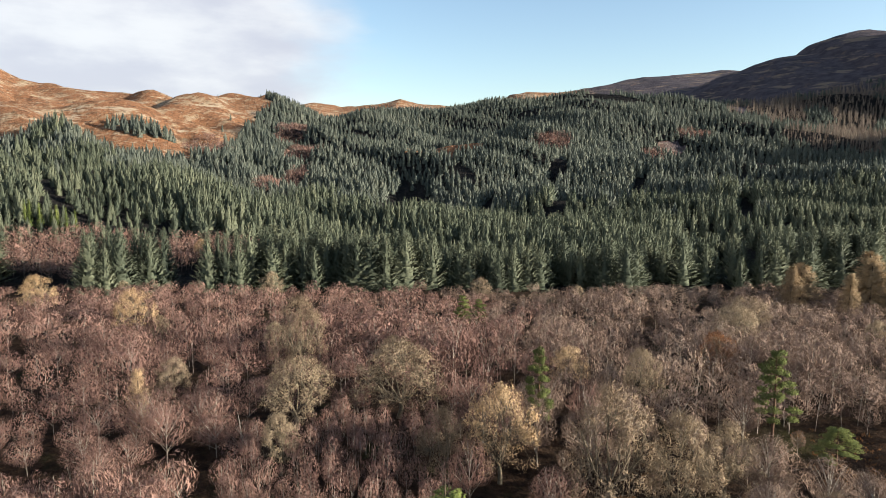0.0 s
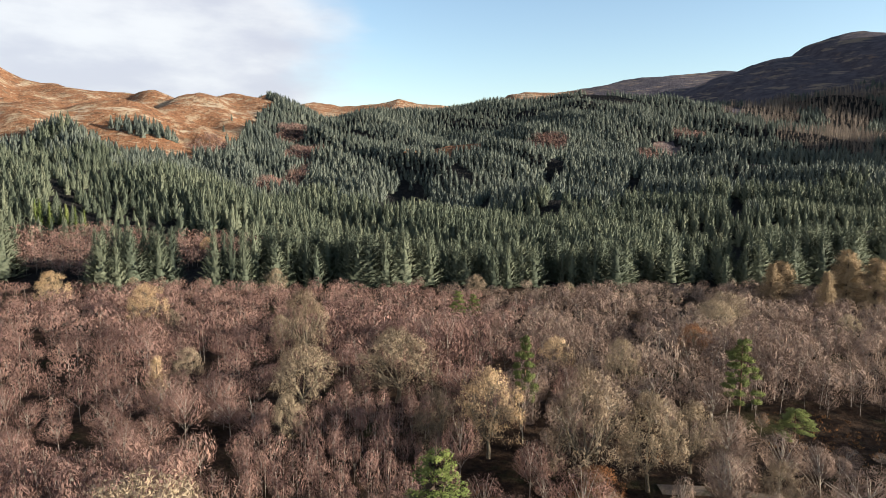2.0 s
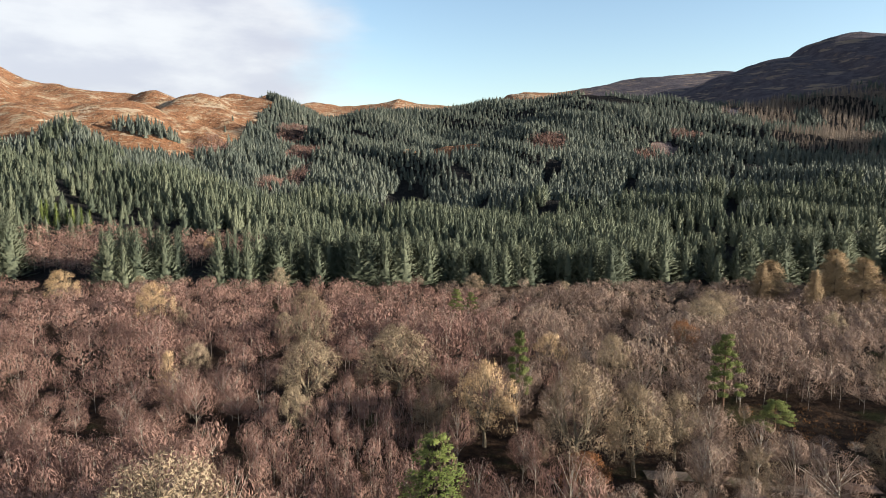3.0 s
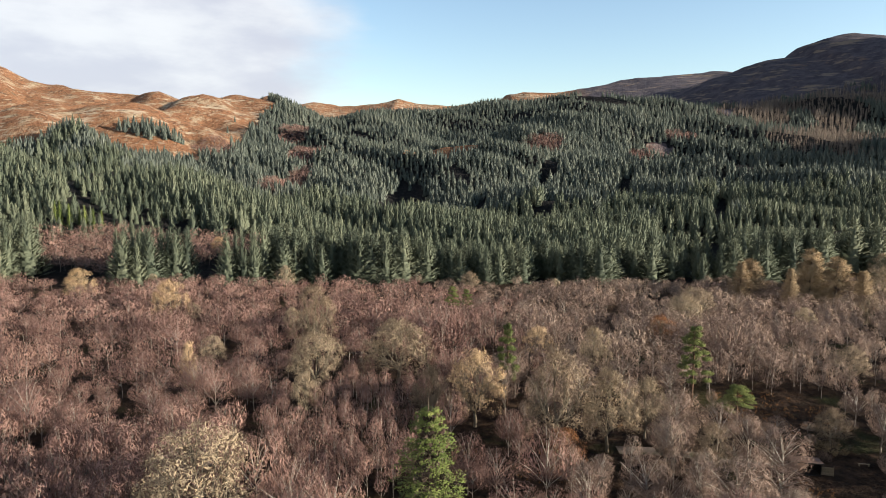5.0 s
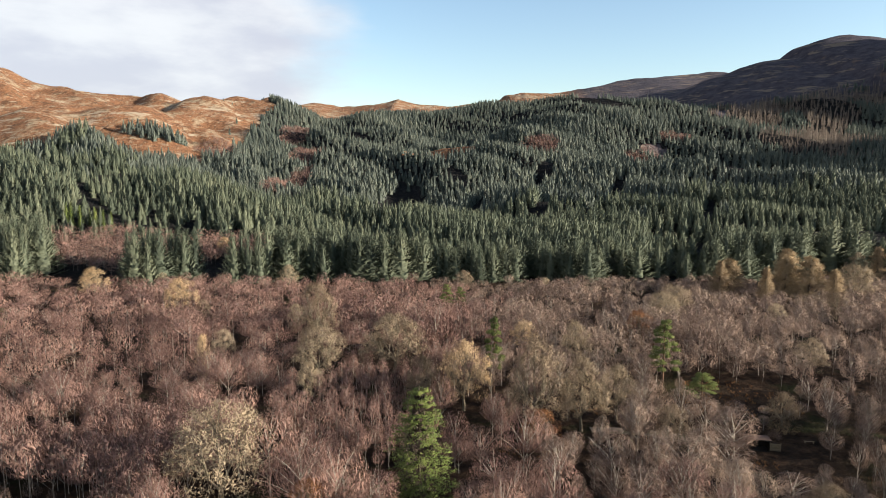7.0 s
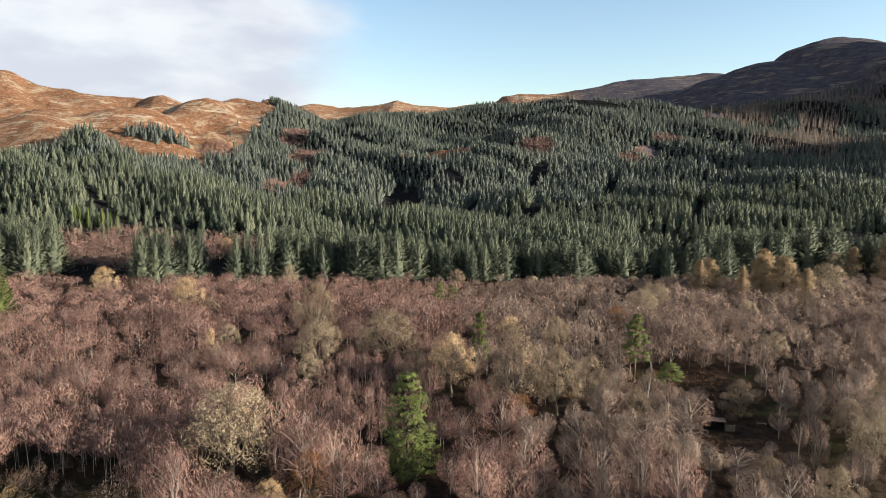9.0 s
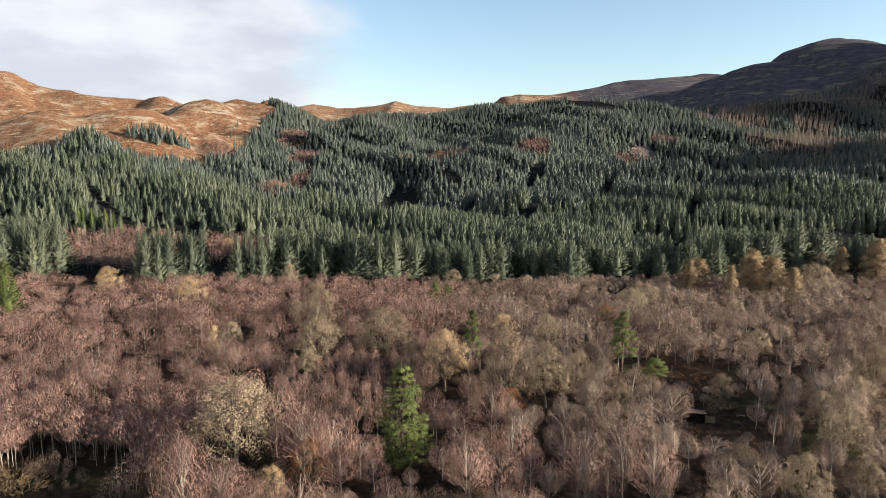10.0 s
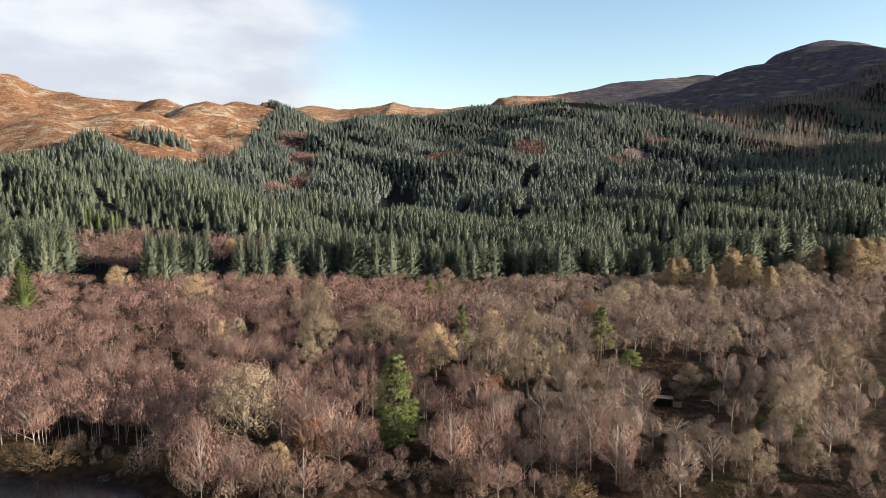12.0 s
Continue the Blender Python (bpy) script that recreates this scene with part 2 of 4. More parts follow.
def land(x, y):
    """The height of the ground."""
    x, y = np.asarray(x, float), np.asarray(y, float)
    z = 2 + 0.006 * ramp(y - 60, 30) + 0.085 * ramp(y - 275, 25) - 0.13 * ramp(y - 1080, 60)
    for cx, cy, h, rx, ry in SWELLS:
        z = z + h * np.exp(-(((x - cx) / rx) ** 2) - ((y - cy) / ry) ** 2)
    for ridge in (MOOR_CREST, FAR_CREST, HEATH_CREST):
        z = merge(z, crest(x, y, ridge))
    wild = np.clip((y - 270) / 250, 0, 1)
    z = z + wild * (3.0 * rough_land(x, y, 95, 3, 5) + 1.3 * rough_land(x, y, 24, 3, 11)) + 0.25 * rough_land(x, y, 14, 2, 21)
    u, v = 0.67 * x + 0.74 * y, -0.74 * x + 0.67 * y
    gully = np.clip((y - 300) / 160, 0, 1) * np.clip((1060 - y) / 120, 0, 1)
    z = z + gully * (14.0 * lattice(u / 60, v / 210, 51) + 8.0 * lattice(u / 26, v / 90, 52))
    bank = np.clip((y - shore(x)) / 7, -1, 1)
    z = np.where(y < 120, np.minimum(z, 0.15 + 2.4 * bank + 0.5 * np.clip(bank, 0, 1) * lattice(x / 5, y / 5, 3)), z)
    return z


def moor_part(x, y):
    """1 on the open moor, 0 in the woods."""
    wob = 16 * lattice(x / 45, y / 45, 31) + 7 * lattice(x / 17, y / 17, 32)
    west = np.clip((-(x + 214 + 0.13 * (y - 700)) + wob) / 12, 0, 1) * np.clip((y - np.interp(x, [-700, -330, -290, -230, -200], [440, 505, 570, 640, 740]) + wob) / 12, 0, 1)
    north = np.clip((y - np.interp(x, [60, 160, 220, 330], [1075, 1075, 1110, 1110]) + wob) / 14, 0, 1)
    east = np.clip((x - 225 + wob) / 12, 0, 1) * np.clip((y - np.interp(x, [200, 250, 325, 345, 400, 440, 700], [1120, 1095, 1060, 880, 860, 915, 940]) + wob) / 12, 0, 1)
    return np.maximum(np.maximum(west, north), east)


# openings in the plantation: x, y, half widths, turn; the third group grows birch instead
BARE_GLADES = [(2, 700, 42, 46, 0), (-272, 608, 36, 22, 8), (222, 1020, 30, 34, 0), (266, 768, 18, 14, 10)]
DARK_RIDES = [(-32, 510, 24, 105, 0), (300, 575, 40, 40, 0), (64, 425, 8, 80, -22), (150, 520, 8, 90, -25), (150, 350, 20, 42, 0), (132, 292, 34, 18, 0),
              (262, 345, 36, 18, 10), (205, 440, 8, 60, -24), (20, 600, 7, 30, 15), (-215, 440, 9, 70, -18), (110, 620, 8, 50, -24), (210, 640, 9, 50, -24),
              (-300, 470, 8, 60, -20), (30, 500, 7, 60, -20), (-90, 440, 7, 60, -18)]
BIRCH_GLADES = [(-142, 590, 13, 60, -8), (-106, 306, 24, 16, 0), (-158, 292, 54, 27, 5), (-180, 800, 22, 60, 0), (-148, 695, 20, 40, 0), (122, 742, 26, 28, 0), (238, 745, 16, 14, 0), (-232, 650, 22, 18, 0), (300, 790, 20, 12, 0)]


def inside(x, y, glades, grow=1.0):
    hit = np.zeros(np.shape(x), bool)
    for cx, cy, rx, ry, turn in glades:
        c, s = math.cos(radians(turn)), math.sin(radians(turn))
        u, v = (x - cx) * c + (y - cy) * s, -(x - cx) * s + (y - cy) * c
        hit |= (u / rx) ** 2 + (v / ry) ** 2 < grow * (1 + 0.35 * lattice(x / 9, y / 9, 41))
    return hit


def steps(*legs):
    """Places along an axis: (end, step) after the start."""
    at = [legs[0]]
    for end, step in legs[1:]:
        n = max(1, round((end - at[-1]) / step))
        at += [at[-1] + (end - at[-1]) * k / n for k in range(1, n + 1)]
    return np.array(at)


def mesh_from(name, verts, faces, mats, slots=None, smooth=False, facing=None, **fields):
    """A mesh from arrays of places and of equal-sided faces, with its materials and per-point values."""
    me = bpy.data.meshes.new(name)
    verts, faces = np.asarray(verts, np.float32), np.asarray(faces, np.int32)
    n, k = faces.shape
    if facing is not None:
        # foliage is shaded as a soft mass, by the way its crown faces: turn each piece's front that way
        a, b, c = (verts[faces[:, i]] for i in range(3))
        back = np.einsum("ij,ij->i", np.cross(b - a, c - a), facing[faces[:, 0]] + facing[faces[:, 1]] + facing[faces[:, 2]]) < 0
        faces = np.where(back[:, None], faces[:, ::-1], faces)
    me.vertices.add(len(verts))
    me.vertices.foreach_set("co", verts.ravel())
    me.loops.add(n * k)
    me.loops.foreach_set("vertex_index", faces.ravel())
    me.polygons.add(n)
    me.polygons.foreach_set("loop_start", np.arange(0, n * k, k, dtype=np.int32))
    for m in mats:
        me.materials.append(m)
    if slots is not None:
        me.polygons.foreach_set("material_index", np.asarray(slots, np.int32))
    me.polygons.foreach_set("use_smooth", np.full(n, smooth))
    for key, values in fields.items():
        me.attributes.new(key, "FLOAT", "POINT").data.foreach_set("value", np.asarray(values, np.float32))
    if facing is not None:
        facing = facing / np.linalg.norm(facing, axis=1, keepdims=True).clip(1e-6)
        me.attributes.new("custom_normal", "FLOAT_VECTOR", "POINT").data.foreach_set("vector", np.asarray(facing, np.float32).ravel())
    me.update(calc_edges=True)
    return me


def make_land():
    xs = steps(-3600, (-1100, 120), (-700, 18), (-300, 10), (300, 6), (760, 10), (1150, 14), (3600, 120))
    ys = steps(-2500, (-60, 150), (20, 12), (130, 3.5), (330, 6), (760, 8), (1120, 9), (1330, 11), (1650, 22), (1780, 12), (2100, 40), (4200, 150))
    X, Y = np.meshgrid(xs, ys)
    Z = land(X, Y)
    nx, ny = len(xs), len(ys)
    a = (np.arange(ny - 1)[:, None] * nx + np.arange(nx - 1)[None]).ravel()
    glade = inside(X, Y, BARE_GLADES).astype(float)
    heath = np.clip((X - 230 - 0.1 * (Y - 900)) / 60, 0, 1) * np.clip((Y - 700) / 80, 0, 1)
    turf = 0.8 * np.clip(1 - np.abs(Y - shore(X) - 7) / 4, 0, 1) * np.clip((-X - 35) / 15, 0, 1)
    for cx, cy, r in ((90, 68, 7), (68, 39, 4), (66, 116, 6), (137, 96, 6), (54, 146, 8), (-13, 66, 6)):
        turf = np.maximum(turf, np.clip(1.4 - np.hypot(X - cx, Y - cy) / r, 0, 1))
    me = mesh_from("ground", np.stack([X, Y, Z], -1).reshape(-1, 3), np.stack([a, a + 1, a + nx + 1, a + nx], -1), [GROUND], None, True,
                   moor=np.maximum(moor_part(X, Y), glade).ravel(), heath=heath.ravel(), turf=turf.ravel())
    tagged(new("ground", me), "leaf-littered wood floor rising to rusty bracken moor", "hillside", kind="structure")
    w = mesh_from("water", [(-3600, -2500, 0), (3600, -2500, 0), (3600, 60, 0), (-3600, 60, 0)], [(0, 1, 2, 3)], [WATER])
    # an earth track, a little raised, past the shelter
    along, over = np.linspace(0, 1, 60), np.linspace(-1.9, 1.9, 7)
    A, O = np.meshgrid(along, over)
    px, py = 36 + 29 * A, 88.5 - 5 * A + 0.8 * np.sin(A * 5) + O
    crown = 0.10 * (1 - (O / 1.9) ** 2) - np.where(np.abs(O) > 1.8, 0.25, 0.0) + 0.12
    k = (np.arange(6)[:, None] * 60 + np.arange(59)[None]).ravel()
    road = mesh_from("track", np.stack([px, py, land(px, py) + crown], -1).reshape(-1, 3), np.stack([k, k + 1, k + 61, k + 60], -1), [TRACK], None, True)
    tagged(new("track", road), "worn brown earth track past the timber shelter", "track", kind="structure")
    tagged(new("water", w), "dark rippled loch water along the wooded shore", "loch", kind="structure")


make_land()


# ---- plants: shapes ----
UP = Vector((0, 0, 1))


class Sprigs:
    """Triangles gathered for one mesh, with the way in which the mass of foliage round each point faces."""

    def __init__(self):
        self.v, self.f, self.n = [], [], []

    def tri(self, corners, ways):
        n = len(self.v)
        self.v += corners
        self.n += ways
        self.f.append((n, n + 1, n + 2))

    def tube(self, points, radii, sides=4):
        """A tapered, bent limb."""
        rings = []
        for k, (p, r) in enumerate(zip(points, radii)):
            d = points[min(k + 1, len(points) - 1)] - points[max(k - 1, 0)]
            a = d.orthogonal().normalized()
            b = d.normalized().cross(a)
            rings.append(len(self.v))
            for i in range(sides):
                t = 2 * math.pi * i / sides
                out = math.cos(t) * a + math.sin(t) * b
                self.v.append(p + r * out)
                self.n.append(out)
        for lo, hi in zip(rings, rings[1:]):
            for i in range(sides):
                j = (i + 1) % sides
                self.f += [(lo + i, lo + j, hi + j), (lo + i, hi + j, hi + i)]

    def blade(self, root, tip, width, rng, face, rough=0.35):
        """A thin twig or spray: a sliver from root to tip, its flat side loosely turned the way the crown faces."""
        d = tip - root
        loose = Vector((rng.uniform(-1, 1), rng.uniform(-1, 1), rng.uniform(-1, 1)))
        side = d.cross(face + loose * 0.42).normalized() * width * 0.5
        mid = root + d * 0.45
        way = (face.normalized() + loose * rough).normalized()
        self.tri([root + side * 0.5, mid - side, tip], [way, way, way])

    def arrays(self):
        return (np.array([tuple(p) for p in self.v], np.float32).reshape(-1, 3), np.array(self.f, np.int32).reshape(-1, 3),
                np.array([tuple(p) for p in self.n], np.float32).reshape(-1, 3))


def round_way(rng, low=-0.3):
    while True:
        d = Vector((rng.uniform(-1, 1), rng.uniform(-1, 1), rng.uniform(low, 1)))
        if 0.05 < d.length < 1:
            return d


def birch_shape(seed, twigs, length, width, near=True, bole=(2.4, 3.6), spread=(3.7, 4.8), fans=(130, 0.5, 0.25), knots=9):
    """A bare birch 10 m high: pale stem, steep limbs, an uneven dome of rounded tufts furred with fine upswept twigs."""
    rng = random.Random(seed)
    wood, fuzz = Sprigs(), Sprigs()
    h, wide, base = 10.0, rng.uniform(*spread), rng.uniform(*bole)
    lean = Vector((rng.uniform(-0.6, 0.6), rng.uniform(-0.6, 0.6), 0))
    stem = [lean * (k / 4) ** 2 + Vector((rng.uniform(-0.1, 0.1), rng.uniform(-0.1, 0.1), h * 0.9 * k / 4)) for k in range(5)]
    wood.tube(stem if near else stem[::2], [0.09, 0.08, 0.065, 0.045, 0.015] if near else [0.07, 0.05, 0.01], 4 if near else 3)
    heart, tall = lean * 0.5 + Vector((0, 0, base + (h - base) * 0.42)), (h - base) * 0.58
    lobes = [round_way(rng, -0.2).normalized() for _ in range(knots)]

    def dome(d):
        """How far the crown reaches that way: furthest at the heart of each tuft."""
        near_lobe = max(d.dot(q) for q in lobes)
        swell = 0.62 + 0.46 * max(0.0, near_lobe) ** 2.5
        return Vector((d.x * wide, d.y * wide, d.z * (tall if d.z > 0 else tall * 0.75))) * swell

    def facing(d):
        """Which way the twigs' mass faces there: outwards, and round the nearest tuft."""
        lobe = max(lobes, key=d.dot)
        return (d * 1.0 + (d - lobe) * 0.75 + UP * 0.12).normalized()

    for k in range(13 if near else 4):
        d = lobes[k % knots] if k < knots else round_way(rng, 0.0).normalized()
        d = Vector((d.x, d.y, abs(d.z))).normalized()
        tip = heart + dome(d) * 0.97
        root = lean * 0.2 + Vector((0, 0, max(base * 0.5, tip.z - 3.2 - rng.random())))
        wood.tube([root, root.lerp(tip, 0.55) + Vector((0, 0, 0.3)), tip] if near else [root, tip], [0.045, 0.034, 0.014] if near else [0.035, 0.014], 3)
    count, reach, broad = fans
    for k in range(count):
        # the thick of the crown: bundles of twigs that sweep up over the dome
        d = round_way(rng, -0.7).normalized()
        rise = UP * 0.9 + round_way(rng, -1) * 0.75
        way = ((rise - d * rise.dot(d)).normalized() + d * 0.22).normalized() * reach * rng.uniform(0.6, 1.3)
        p = heart + dome(d) * (0.97 - 0.3 * rng.random() ** 1.6) - way * 0.5
        fuzz.blade(p, p + way, broad * rng.uniform(0.7, 1.3), rng, facing(d), 0.06)
    for k in range(twigs):
        d = round_way(rng, -0.6).normalized()
        tip = heart + dome(d) * (1.05 - 0.24 * rng.random() ** 1.5)
        out = Vector((d.x, d.y, d.z * 0.7 + 0.35)).normalized()
        p = tip - (out + round_way(rng, -1) * 0.42) * length * rng.uniform(0.6, 1.2)
        fuzz.blade(p, tip, width * rng.uniform(0.7, 1.3), rng, facing(d), 0.3)
    return wood.arrays(), fuzz.arrays()


def spruce_shape(seed, tiers, per, sprays=0, h=17.5, wide=3.3, bare=0.03, sides=4, power=0.85, plate=0.8, spray=0.26, long=0.5, core=0.4, rough=0.3):
    """A sitka spruce: a straight stem, whorls of boughs that droop below and sweep up towards the pointed top, with sprays along them."""
    rng = random.Random(seed)
    wood, green = Sprigs(), Sprigs()
    wood.tube([Vector((0, 0, 0)), Vector((0, 0, h * 0.97))], [0.24, 0.03], sides)
    gap = h * (1 - bare) / tiers
    ring = [Vector((math.cos(a), math.sin(a), 0)) for a in (6.283 * i / 5 for i in range(5))]
    for p, q in zip(ring, ring[1:] + ring[:1]):
        # the dark thick of the needles round the stem
        green.tri([p * wide * core + UP * h * bare * 1.5, q * wide * core + UP * h * bare * 1.5, UP * h * 0.93], [p, q, (p + q) * 0.5 + UP * 0.3])
    for k in range(tiers):
        u = bare + (1 - bare) * (k + rng.uniform(0.1, 0.6)) / tiers
        z, full = h * u, wide * (1 - u) ** power * (1 - 0.25 * max(0, 0.12 - u) / 0.12) * rng.uniform(0.86, 1.12)
        start, n = rng.uniform(0, 6.283), max(4, round(per * (1.1 - 0.5 * u)))
        for i in range(n):
            a = start + 6.283 * i / n + rng.uniform(-0.3, 0.3)
            reach = full * rng.uniform(0.72, 1.18) + 0.15
            d, across = Vector((math.cos(a), math.sin(a), 0)), Vector((-math.sin(a), math.cos(a), 0))
            root = d * reach * rng.uniform(0.5, 0.66) + UP * (z - gap * rng.uniform(0.4, 0.8))
            tip = d * reach * rng.uniform(0.85, 1.1) + UP * (z + gap * rng.uniform(0.4, 0.9) + reach * (rng.uniform(-0.05, 0.1) + 0.25 * u))
            half = (2.6 / n * reach + 0.08) * rng.uniform(0.8, 1.2) * plate
            sway = across * rng.uniform(-1, 1) * rough + UP * (rng.uniform(-1, 1) * rough + 0.15)
            low, high = (d + UP * 0.1 + sway).normalized(), (d + UP * 0.7 + sway).normalized()
            green.tri([root - across * half, root + across * half, tip], [low, low, high])
            for _ in range(sprays):
                s = rng.uniform(0.0, 1.0)
                p = root.lerp(tip, s) + across * rng.uniform(-1, 1) * (reach * 2.2 / n + 0.1) * (1.1 - 0.8 * s) - UP * rng.uniform(0.0, 0.3)
                way = d * rng.uniform(0.5, 1.0) + across * rng.uniform(-0.6, 0.6) + UP * rng.uniform(-0.1, 0.5 + 0.6 * u)
                green.blade(p, p + way * (min(0.16 * reach, 0.6) + long), spray * rng.uniform(0.7, 1.3), rng, d + UP * 0.5, rough)
    green.tri([Vector((-0.14, 0, h - 1.4)), Vector((0.14, 0.05, h - 1.4)), Vector((0, 0, h + 0.6))], [Vector((-0.6, -1, 0.2)), Vector((0.6, -1, 0.2)), UP])
    return wood.arrays(), green.arrays()


def fir_shape(seed, h=20.5, wide=6.8, tiers=16, per=10, pads=6, needles=18):
    """A broad fir: level, slightly drooping boughs in layers, each carrying flat flakes of needles with dark gaps between, and a thin leader."""
    rng = random.Random(seed)
    wood, green = Sprigs(), Sprigs()
    wood.tube([Vector((0, 0, 0)), Vector((0, 0, h * 0.6)), Vector((0, 0, h * 1.06))], [0.34, 0.2, 0.03], 6)
    # bark-dark slivers round the stem, added as the shade inside the crown
    for k in range(260):
        u, a = rng.uniform(0.05, 0.9), rng.uniform(0, 6.283)
        d, z = Vector((math.cos(a), math.sin(a), 0)), h * u
        out = wide * 0.5 * (1 - u) ** 0.7
        wood.blade(d * out * rng.uniform(0.5, 1.0) + UP * (z - 0.5), d * out + UP * (z + 0.6), 1.3, rng, d, 0.3)
    for k in range(tiers):
        u = 0.04 + 0.94 * (k + rng.uniform(0.0, 0.7)) / tiers
        full = wide * min(1.0, 0.66 + 1.5 * u) * max(0.0, 1 - u) ** 0.66
        n, start = max(4, round(per * (1.1 - 0.45 * u))), rng.uniform(0, 6.283)
        for i in range(n):
            a = start + 6.283 * i / n + rng.uniform(-0.3, 0.3)
            reach = full * rng.uniform(0.6, 1.15) + 0.3
            d, across = Vector((math.cos(a), math.sin(a), 0)), Vector((-math.sin(a), math.cos(a), 0))
            root, tip = UP * h * u, d * reach + UP * (h * u + reach * (0.45 * u - 0.22))
            wood.tube([root, tip], [0.07, 0.02], 3)
            for j in range(pads):
                s = 1.0 - 0.7 * j / pads + rng.uniform(-0.06, 0.06)
                spot = root.lerp(tip, s) + across * rng.uniform(-1, 1) * reach * 0.22
                size = (0.42 + 0.07 * reach) * rng.uniform(0.7, 1.3)
                tilt = (d * 0.55 + UP * 0.75 + across * rng.uniform(-0.4, 0.4)).normalized()
                for _ in range(needles):
                    q = round_way(rng, -0.6)
                    p = spot + Vector((q.x * size, q.y * size, q.z * 0.35))
                    way = d * rng.uniform(0.2, 0.9) + across * rng.uniform(-0.7, 0.7) + UP * rng.uniform(-0.25, 0.35)
                    green.blade(p, p + way * 0.46, 0.27 * rng.uniform(0.7, 1.4), rng, tilt + q * 0.6, 0.3)
    return wood.arrays(), green.arrays()


def larch_shape(seed, h=15.0, wide=3.6, tiers=22, per=10, hang=38):
    """A larch: fine level limbs with short hanging twigs that still hold thin gold needles."""
    rng = random.Random(seed)
    wood, fuzz = Sprigs(), Sprigs()
    wood.tube([Vector((0, 0, 0)), Vector((0, 0, h * 0.55)), Vector((0, 0, h))], [0.22, 0.12, 0.015], 4)
    for k in range(tiers):
        for i in range(per):
            u = 0.10 + 0.88 * (k + rng.uniform(-1.2, 1.2)) / tiers
            u = min(max(u, 0.08), 0.98)
            a, reach = rng.uniform(0, 6.283), wide * (1 - u) ** 0.62 * min(1, 0.5 + 2.0 * u) * rng.uniform(0.65, 1.1) + 0.2
            root = Vector((0, 0, h * u))
            d = Vector((math.cos(a), math.sin(a), 0))
            tip = root + d * reach + UP * reach * (0.1 + 0.25 * u)
            wood.tube([root, tip], [0.03, 0.01], 3)
            for _ in range(hang):
                p = root.lerp(tip, rng.uniform(0.15, 1.0)) + Vector((0, 0, rng.uniform(-0.35, 0.35)))
                fuzz.blade(p, p + d * rng.uniform(0.0, 0.5) + Vector((rng.uniform(-0.4, 0.4), rng.uniform(-0.4, 0.4), rng.uniform(-0.6, 0.8))), 0.11, rng, d + UP * 0.4, 0.4)
    return wood.arrays(), fuzz.arrays()


def oak_shape(seed, h=14.0, wide=6.2, limbs=7, clumps=130, twigs=40, size=0.36, width=0.08, stem=0.2, low=0.28, core=0.85):
    """A broad-crowned tree: a short stout stem, crooked limbs, branches to clumps of twigs that fill an uneven dome."""
    rng = random.Random(seed)
    wood, fuzz = Sprigs(), Sprigs()
    fork = Vector((rng.uniform(-0.4, 0.4), rng.uniform(-0.4, 0.4), h * stem))
    wood.tube([Vector((0, 0, 0)), fork * 0.5 + Vector((0.1, 0, 0)), fork], [0.42, 0.34, 0.30], 6)
    high = h * (1 - low)
    bulge = [(rng.uniform(0, 6.283), rng.uniform(0.8, 1.15)) for _ in range(5)]
    arms = []
    for k in range(limbs):
        a = 6.283 * k / limbs + rng.uniform(-0.35, 0.35)
        out, up = wide * (rng.uniform(0.45, 0.7) if k else 0.1), high * (rng.uniform(0.25, 0.6) if k else 0.72)
        end = Vector((math.cos(a) * out, math.sin(a) * out, h * low + up))
        mid = fork.lerp(end, 0.5) + Vector((rng.uniform(-0.6, 0.6), rng.uniform(-0.6, 0.6), -0.06 * h * (1 if k else 0)))
        wood.tube([fork, mid, end], [0.18, 0.12, 0.06], 4)
        arms.append((mid, end))
    for k in range(clumps):
        a = k * 2.39996 + rng.uniform(-0.3, 0.3)
        v = rng.uniform(-0.12, 1.0)
        r = math.sqrt(max(0.0, 1 - max(v, 0.0) ** 2)) * (1.0 if rng.random() < 0.7 else rng.uniform(0.3, 0.9))
        swell = 0.93 + 0.16 * math.sin(3 * a + bulge[0][0]) * bulge[0][1] + 0.08 * math.sin(7 * a + 5 * v + bulge[1][0])
        spot = Vector((math.cos(a) * r * wide * swell * 0.88, math.sin(a) * r * wide * swell * 0.88, h * low + high * (0.06 + 0.86 * v) * (0.9 + 0.1 * swell)))
        mid, end = min(arms, key=lambda arm: (arm[1] - spot).length)
        root = mid.lerp(end, rng.uniform(0.2, 1.0))
        knee = root.lerp(spot, 0.5) + round_way(rng, -1) * 0.45
        wood.tube([root, knee, spot], [0.055, 0.04, 0.02], 3)
        outward = Vector((spot.x / wide, spot.y / wide, 0.2 + 0.6 * max(v, 0.0)))
        for _ in range(int(core * 34)):
            q = round_way(rng, -0.6).normalized()
            loose = round_way(rng, -1)
            way = (loose - q * loose.dot(q)).normalized() * rng.uniform(0.35, 0.6)
            p = spot + q * rng.uniform(0.5, 1.0)
            fuzz.blade(p - way * 0.5, p + way * 0.5, rng.uniform(0.14, 0.24), rng, outward * 0.8 + q, 0.25)
        for _ in range(twigs):
            d = round_way(rng, -0.7)
            q = spot + d * 0.95
            fuzz.blade(q, q + (d + outward * 0.5 + round_way(rng, -1) * 0.5) * size * rng.uniform(0.5, 1.1), width * rng.uniform(0.7, 1.4), rng, outward * 0.8 + d * 0.8, 0.35)
    return wood.arrays(), fuzz.arrays()


